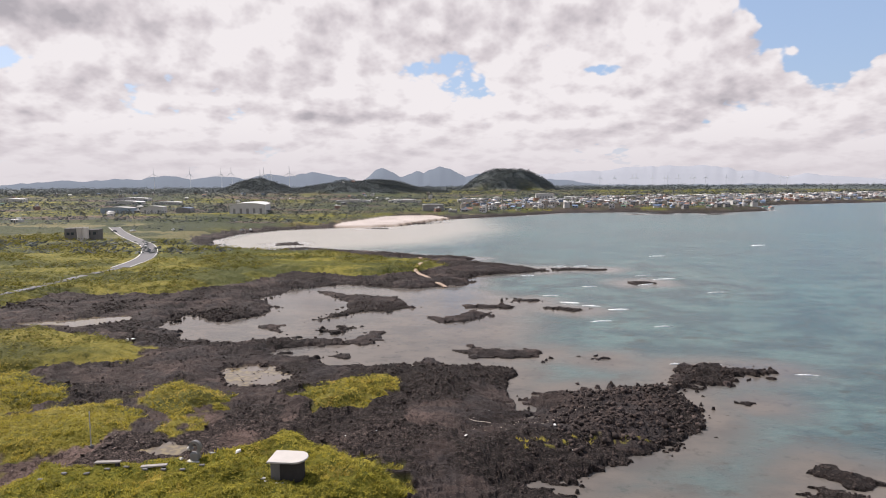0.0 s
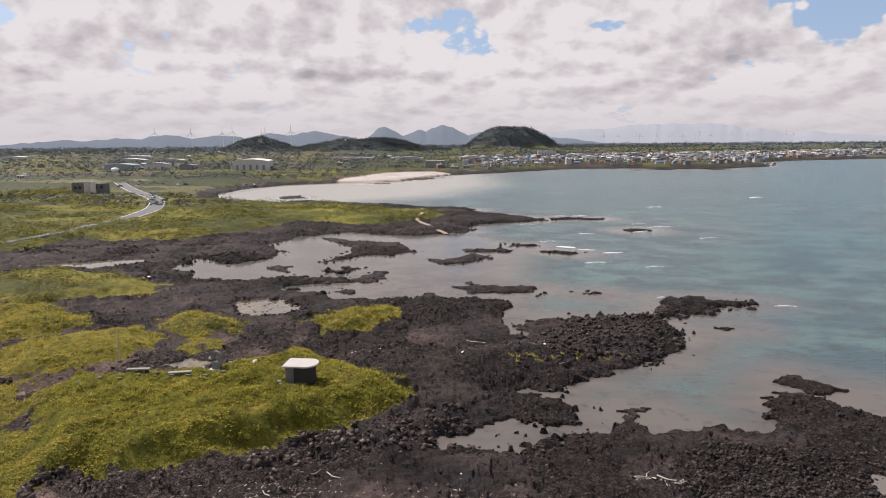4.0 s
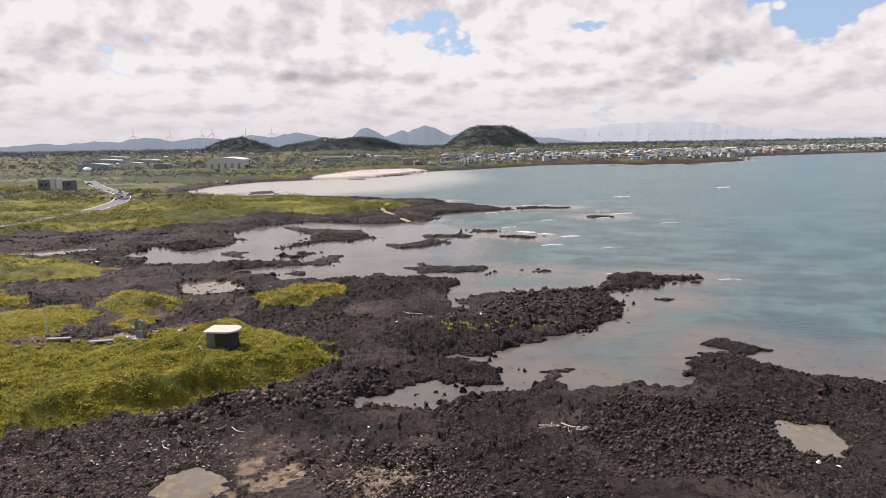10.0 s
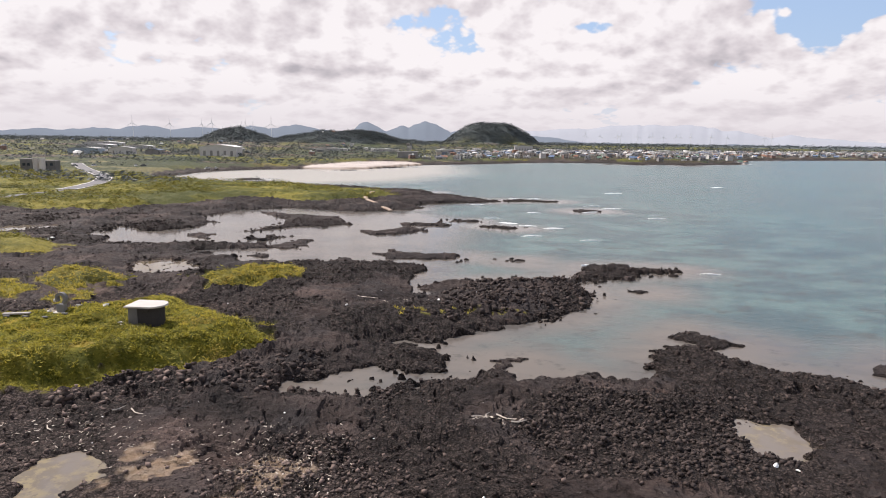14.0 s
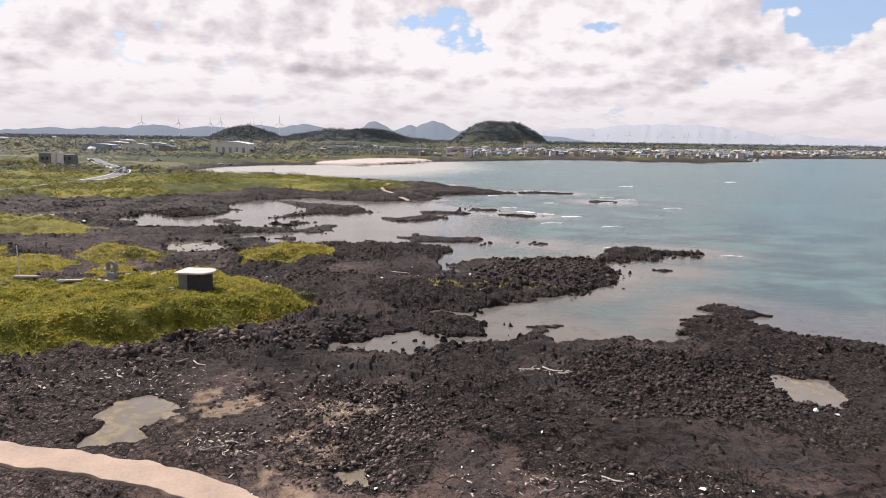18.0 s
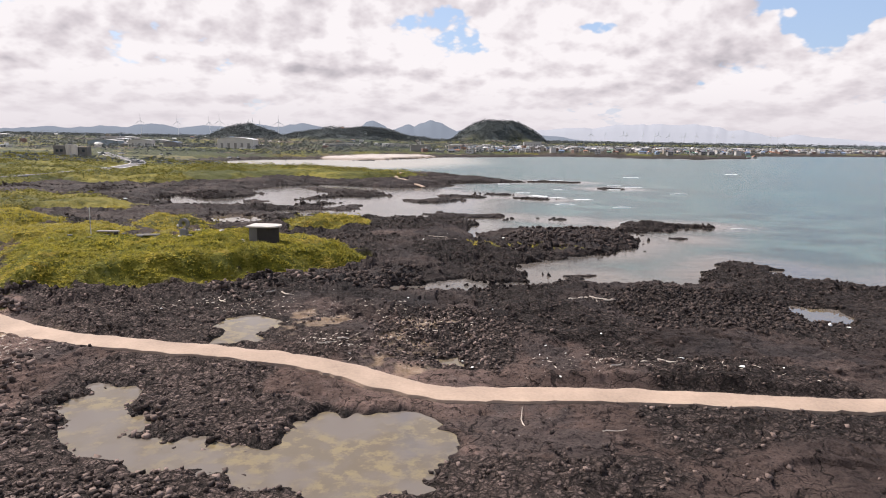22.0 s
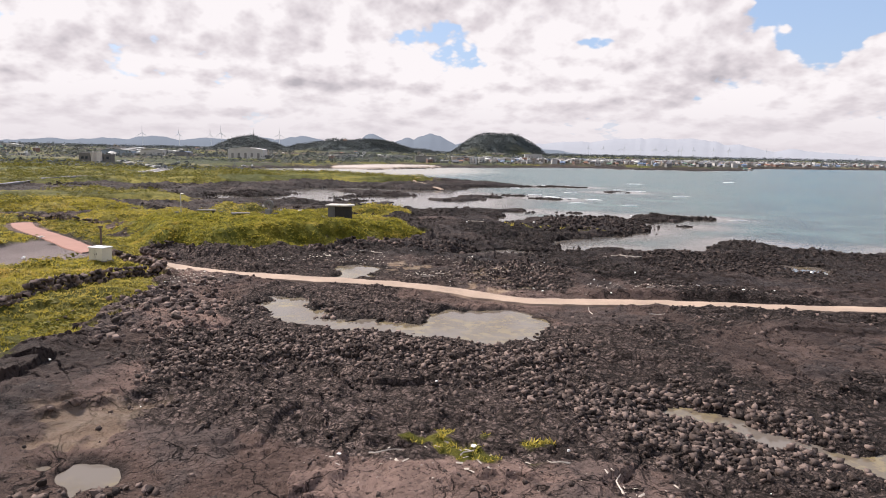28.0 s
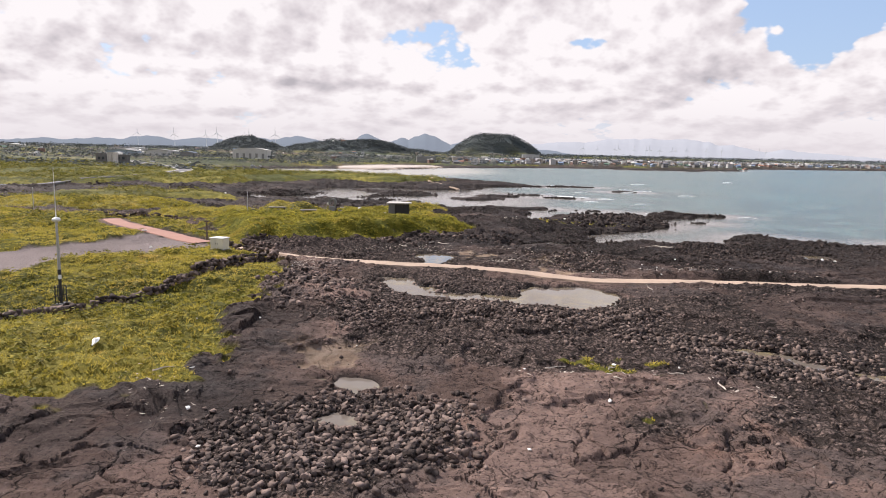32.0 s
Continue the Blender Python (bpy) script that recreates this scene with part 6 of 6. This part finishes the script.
def hall(name, x, y, w_, d_, h_, rise, turn, wall_m, roof_m, label, doors=4, group=""):
    """A plain hall with a shallow vaulted roof and doors along its front."""
    t = thing(name, label, "building", at(x, y, turn), group)
    bm = bmesh.new()
    arc = [(-w_ / 2 + w_ * i / 12, h_ + rise * (1 - (2 * i / 12 - 1) ** 2)) for i in range(13)]
    outline = [(-w_ / 2, -3)] + arc + [(w_ / 2, -3)]
    ends = [[bm.verts.new((px, sy, pz)) for px, pz in outline] for sy in (-d_ / 2, d_ / 2)]
    bm.faces.new(ends[0])
    bm.faces.new(ends[1][::-1])
    n = len(outline)
    for i in range(n):
        if 1 <= i <= 12:
            continue
        bm.faces.new((ends[0][i], ends[1][i], ends[1][(i + 1) % n], ends[0][(i + 1) % n]))
    part("wall", bm, wall_m, t)
    bm = bmesh.new()
    rows = [[bm.verts.new((px * 1.02, sy, pz + o)) for px, pz in arc] for sy, o in ((-d_ / 2 - 0.4, 0.02), (d_ / 2 + 0.4, 0.02))]
    tops = [[bm.verts.new((v.co.x, v.co.y, v.co.z + 0.25)) for v in r_] for r_ in rows]
    for i in range(12):
        bm.faces.new((tops[0][i], tops[0][i + 1], tops[1][i + 1], tops[1][i]))
        bm.faces.new((rows[0][i], rows[0][i + 1], tops[0][i + 1], tops[0][i]))
        bm.faces.new((rows[1][i + 1], rows[1][i], tops[1][i], tops[1][i + 1]))
    part("roof", bm, roof_m, t)
    for i in range(doors):
        px = -w_ / 2 + w_ * (i + 0.7) / (doors + 0.4)
        bm = bmesh.new()
        box(bm, px - w_ * 0.035, px + w_ * 0.035, -d_ / 2 - 0.12, -d_ / 2 + 0.05, 0, h_ * 0.62, 0.03)
        part("door", bm, WALLS[2], t)
    return t


hall("warehouse", -137, 470, 24, 30, 6.0, 1.4, 8, WALLS[0], ROOFS[3], "large white warehouse with a shallow vaulted roof in the fields", 5)
hall("farm_shed", -232, 472, 20, 14, 3.4, 0.9, 6, WALLS[4], ROOFS[4], "long blue-grey farm shed among fields", 3, "farm sheds")
hall("farm_shed", -206, 470, 15, 12, 4.2, 0.9, 10, WALLS[0], ROOFS[4], "pale grey farm shed among fields", 3, "farm sheds")
hall("farm_shed", -186, 476, 10, 10, 3.0, 0.7, 3, WALLS[2], ROOFS[1], "small grey farm shed with a blue roof", 2, "farm sheds")
for gx0, gy0, gw in ((-300, 625, 34), (-262, 628, 26), (-330, 700, 40), (-180, 640, 22), (-95, 700, 36), (-40, 690, 34), (30, 700, 30), (300, 820, 34), (360, 900, 40), (430, 900, 34), (520, 960, 44), (250, 860, 30), (-420, 640, 30), (160, 800, 26), (600, 1010, 44), (700, 1080, 40)):
    hall("greenhouse", gx0, gy0, gw, 9, 2.0, 1.0, random.uniform(-4, 4), WALLS[0], ROOFS[3], "long white plastic greenhouse between fields", 0, "greenhouses")
hall("school", 116, 758, 20, 10, 6.6, 0.2, -4, WALLS[0], ROOFS[3], "white three-storey public building below the cone", 6)
hall("beach_hall", -8, 520, 16, 9, 4.6, 0.2, 4, WALLS[2], ROOFS[4], "grey flat-roofed building behind the beach", 4)

plant = thing("concrete_plant", "grey concrete works with two round tanks beside the road", "works", at(-143, 262, 12))
for sx, sz, sw in ((-4.2, 4.6, 4.2), (3.8, 4.0, 4.4)):
    bm = bmesh.new()
    box(bm, sx - sw / 2, sx + sw / 2, -3, 3, -2, sz, 0.08)
    part("block", bm, GREY_CONCRETE, plant)
for sx in (-0.6, 1.4):
    bm = bmesh.new()
    cone(bm, 1.2, 1.2, 6.0, Matrix.Translation((sx, -3.2, -1)), 16)
    part("tank", bm, PALE_CONCRETE, plant)
for sx in (-5, -3.4, 2.6, 4.6):
    bm = bmesh.new()
    box(bm, sx - 0.5, sx + 0.5, -3.06, -2.95, 2.0, 3.0, 0.02)
    part("window", bm, WINDOW, plant)


# ---- road, cars ----
ASPHALT = plain("road_asphalt", (0.15, 0.145, 0.15), 0.9, 0.3, 0.6, bump=0.01)
LINEPAINT = plain("road_paint", (0.62, 0.60, 0.55), 0.8, 0.3, 1.0)


def eased(dense, up):
    z = heights([(q.x, q.y) for q in dense])
    n = len(z)
    return [float(z[max(0, i - 6):i + 7].mean()) + up for i in range(n)]


tagged(ribbon("road", ROAD_LINE, 5.0, 0.3, lambda d: eased(d, 0.10), ASPHALT, 0.05, 1.2), "grey two-lane coast road curving through scrub", "road", kind="structure")
for off in (-2.3, 2.3):
    line = []
    for i, (x, y) in enumerate(ROAD_LINE):
        a, b = ROAD_LINE[max(i - 1, 0)], ROAD_LINE[min(i + 1, len(ROAD_LINE) - 1)]
        dx, dy = b[0] - a[0], b[1] - a[1]
        ln = math.hypot(dx, dy)
        line.append((x - dy / ln * off, y + dx / ln * off))
    tagged(ribbon("edge_line", line, 0.14, 0.02, lambda d: eased(d, 0.125), LINEPAINT, 0.0, 1.2), "worn white edge line on the road", "road marking", kind="structure")
tagged(ribbon("side_lane", [(-84.6, 171), (-86.5, 160), (-87, 146), (-89.5, 131), (-98, 116), (-130, 100)], 2.0, 0.4, lambda d: eased(d, 0.1), ASPHALT, 0.1, 1.0), "narrow grey lane through the turf", "lane", kind="structure")
tagged(ribbon("headland_track", [(-7.5, 205), (-6.4, 198), (-5, 188.3), (-7.3, 176), (-6.6, 168), (-3.4, 159), (0.5, 152)], 0.9, 0.2, lambda d: eased(d, 0.10), CONCRETE, 0.2, 0.8), "sandy track over the headland", "track", kind="structure")

CAR_WHITE = plain("white_car_paint", (0.75, 0.75, 0.75), 0.3, 0.05, 1.0, spec=0.5)
CAR_DARK = plain("dark_car_paint", (0.05, 0.055, 0.065), 0.3, 0.05, 1.0, spec=0.5)
RUBBER = plain("tyre_rubber", (0.02, 0.02, 0.02), 0.9, 0.1)


def car(m, paint, label):
    t = thing("car", label, "car", m @ Matrix.Diagonal((1 / UNIT, 1 / UNIT, 1 / UNIT, 1)), "cars by the road")
    bm = bmesh.new()
    box(bm, -2.1, 2.1, -0.85, 0.85, 0.35, 0.95, 0.12)
    part("body", bm, paint, t)
    bm = bmesh.new()
    vs = box(bm, -1.3, 1.2, -0.76, 0.76, 0.94, 1.5)
    for v in vs:
        if v.co.z > 1.2:
            v.co.x *= 0.72
            v.co.y *= 0.88
    part("cabin", bm, WINDOW, t)
    bm = bmesh.new()
    box(bm, -0.9, 0.85, -0.68, 0.68, 1.495, 1.56, 0.02)
    part("roof", bm, paint, t)
    for sx in (-1.3, 1.3):
        for sy in (-0.8, 0.8):
            bm = bmesh.new()
            cone(bm, 0.34, 0.34, 0.22, Matrix.Translation((sx, sy + 0.11, 0.34)) @ Matrix.Rotation(radians(90), 4, "X"), 12)
            part("wheel", bm, RUBBER, t)
    return t


road_z = eased([Vector(p) for p in ROAD_LINE], 0.12)
car(pose(-93.4, 208.5, road_z[6] + 0.15, 0, 0, 113), CAR_DARK, "dark car driving on the coast road")
car(pose(-103.5, 228, road_z[5] + 0.1, 0, 0, 117), CAR_WHITE, "white car driving on the coast road")
for i, (x, y) in enumerate(((-150, 300), (-143, 303), (-128, 312), (-122, 306), (-101, 330), (-97, 331))):
    car(at(x, y, 20 + 40 * (i % 3), 0.1), CAR_WHITE if i % 3 else CAR_DARK, "parked white car on a gravel yard" if i % 3 else "parked dark car on a gravel yard")


# ---- wind turbines ----
def turbine(m, hub, rad):
    t = thing("wind_turbine", "white three-bladed wind turbine far inland", "wind turbine", m, "wind turbines")
    bm = bmesh.new()
    cone(bm, 0.75, 0.4, hub + 20, Matrix.Translation((0, 0, -20)), 10)
    part("tower", bm, WHITE_METAL, t)
    bm = bmesh.new()
    box(bm, -0.8, 0.8, -2.6, 2.0, hub - 0.7, hub + 0.8, 0.2)
    part("nacelle", bm, WHITE_METAL, t)
    bm = bmesh.new()
    cone(bm, 1.1, 0.4, 1.6, Matrix.Translation((0, -3.1, hub)) @ Matrix.Rotation(radians(90), 4, "X"), 10)
    part("hub", bm, WHITE_METAL, t)
    for j in range(3):
        bm = bmesh.new()
        rot = Matrix.Translation((0, -3.9, hub)) @ Matrix.Rotation(radians(120 * j), 4, "Y")
        vs = []
        for u, c in ((0.0, 0.6), (0.2, 1.1), (0.6, 0.7), (1.0, 0.2)):
            vs.append([bm.verts.new(rot @ Vector((sx * c, sy * 0.3 * c, u * rad))) for sx, sy in ((-0.5, 0), (0, -0.5), (1, 0), (0, 0.5))])
        for a, b in zip(vs, vs[1:]):
            for q in range(4):
                bm.faces.new((a[q], a[(q + 1) % 4], b[(q + 1) % 4], b[q]))
        bm.faces.new(vs[-1])
        part("blade", bm, WHITE_METAL, t)
    return t


proto = None
for px, d in [(276, 2000), (340, 2050), (395, 2100), (413, 1850), (463, 2400), (469, 2050), (482, 2450), (514, 1900)] + [(v, 2150 + 30 * (v % 11)) for v in (1117, 1123, 1152, 1173, 1179, 1198, 1220, 1226, 1246, 1282, 1310, 1378, 1390, 1060, 1085)]:
    x = (px - 784) / 1166 * d
    if proto is None:
        proto = turbine(at(x, d), 45.0, 21.0)
    else:
        t = copy_thing(proto, at(x, d, random.uniform(-25, 25)) @ Matrix.Diagonal((1, 1, 1, 1) if px < 800 else (0.66, 0.66, 0.66, 1)))
        for ch in t.children:
            if ch.name.startswith("blade"):
                ch.rotation_euler = (0, 0, 0)


# ---- surf ----
m, k = material("surf_foam")
finish(k, k.mix(k.noise(place(k), 1.5, 5), (0.62, 0.64, 0.63), (0.86, 0.87, 0.86)), 0.7, k.noise(place(k), 4.0, 4), 0.05, 0.5)
SURF = m
for i, (x, y, ln, wd, turn) in enumerate(((48, 155, 9, 1.2, 25), (55, 163.5, 11, 1.4, 15), (25.5, 131.7, 7, 1.8, -20), (29, 128, 6, 0.9, -12), (33.5, 124.3, 7, 1.6, 5), (27.5, 113.5, 7, 1.0, 10), (41, 82.9, 5, 0.6, -8), (45.5, 80.6, 5, 0.5, -10),
                                         (36, 85.6, 3, 0.5, 10), (40, 190, 8, 1.0, 10), (22, 171, 6, 0.8, 0), (34, 152, 6, 0.8, 0), (60, 143, 8, 0.8, 10), (31, 86, 3, 0.5, 0), (70, 215, 10, 1.2, 6), (120, 250, 10, 1.4, 8), (16, 178, 5, 0.7, 5), (23, 140, 6, 0.7, 3), (37, 109, 6, 0.7, 5),
                                         (34, 190, 6, 0.6, 0), (52, 170, 8, 0.8, 10))):
    ln, wd = ln * 0.6, wd * 0.22
    bm = bmesh.new()
    rows = []
    for a in range(15):
        u = a / 14 * 2 - 1
        half = wd * math.sqrt(max(0.02, 1 - u * u)) * (0.55 + 0.9 * abs(noise.noise((u * 3 + i, i * 2.3, 0))))
        bend = 0.8 * wd * noise.noise((u * 1.7, i * 3.1, 4))
        rows.append([bm.verts.new((u * ln / 2, bend + half * v, (0.14 if abs(v) < 0.9 else -0.03) * (1 - u * u) + 0.10 * noise.noise((u * 9, v * 3, i)))) for v in (-1, -0.4, 0.3, 1)])
    for p, q in zip(rows, rows[1:]):
        for j in range(3):
            bm.faces.new((p[j], q[j], q[j + 1], p[j + 1]))
    ob = part("breaking_wave", bm, SURF, smooth_shade=True)
    ob.matrix_basis = pose(x, y, 0.0, 0, 0, turn)
    tagged(ob, "white crest of a small wave breaking over a reef", "wave", "breaking waves", "structure")


# ---- plan units to metres ----
for me in {o.data for o in scene.objects if o.type == "MESH"}:
    me.transform(Matrix.Diagonal((UNIT, UNIT, UNIT, 1)))
for o in scene.objects:
    if o.type in ("MESH", "EMPTY"):
        o.location = o.location * UNIT
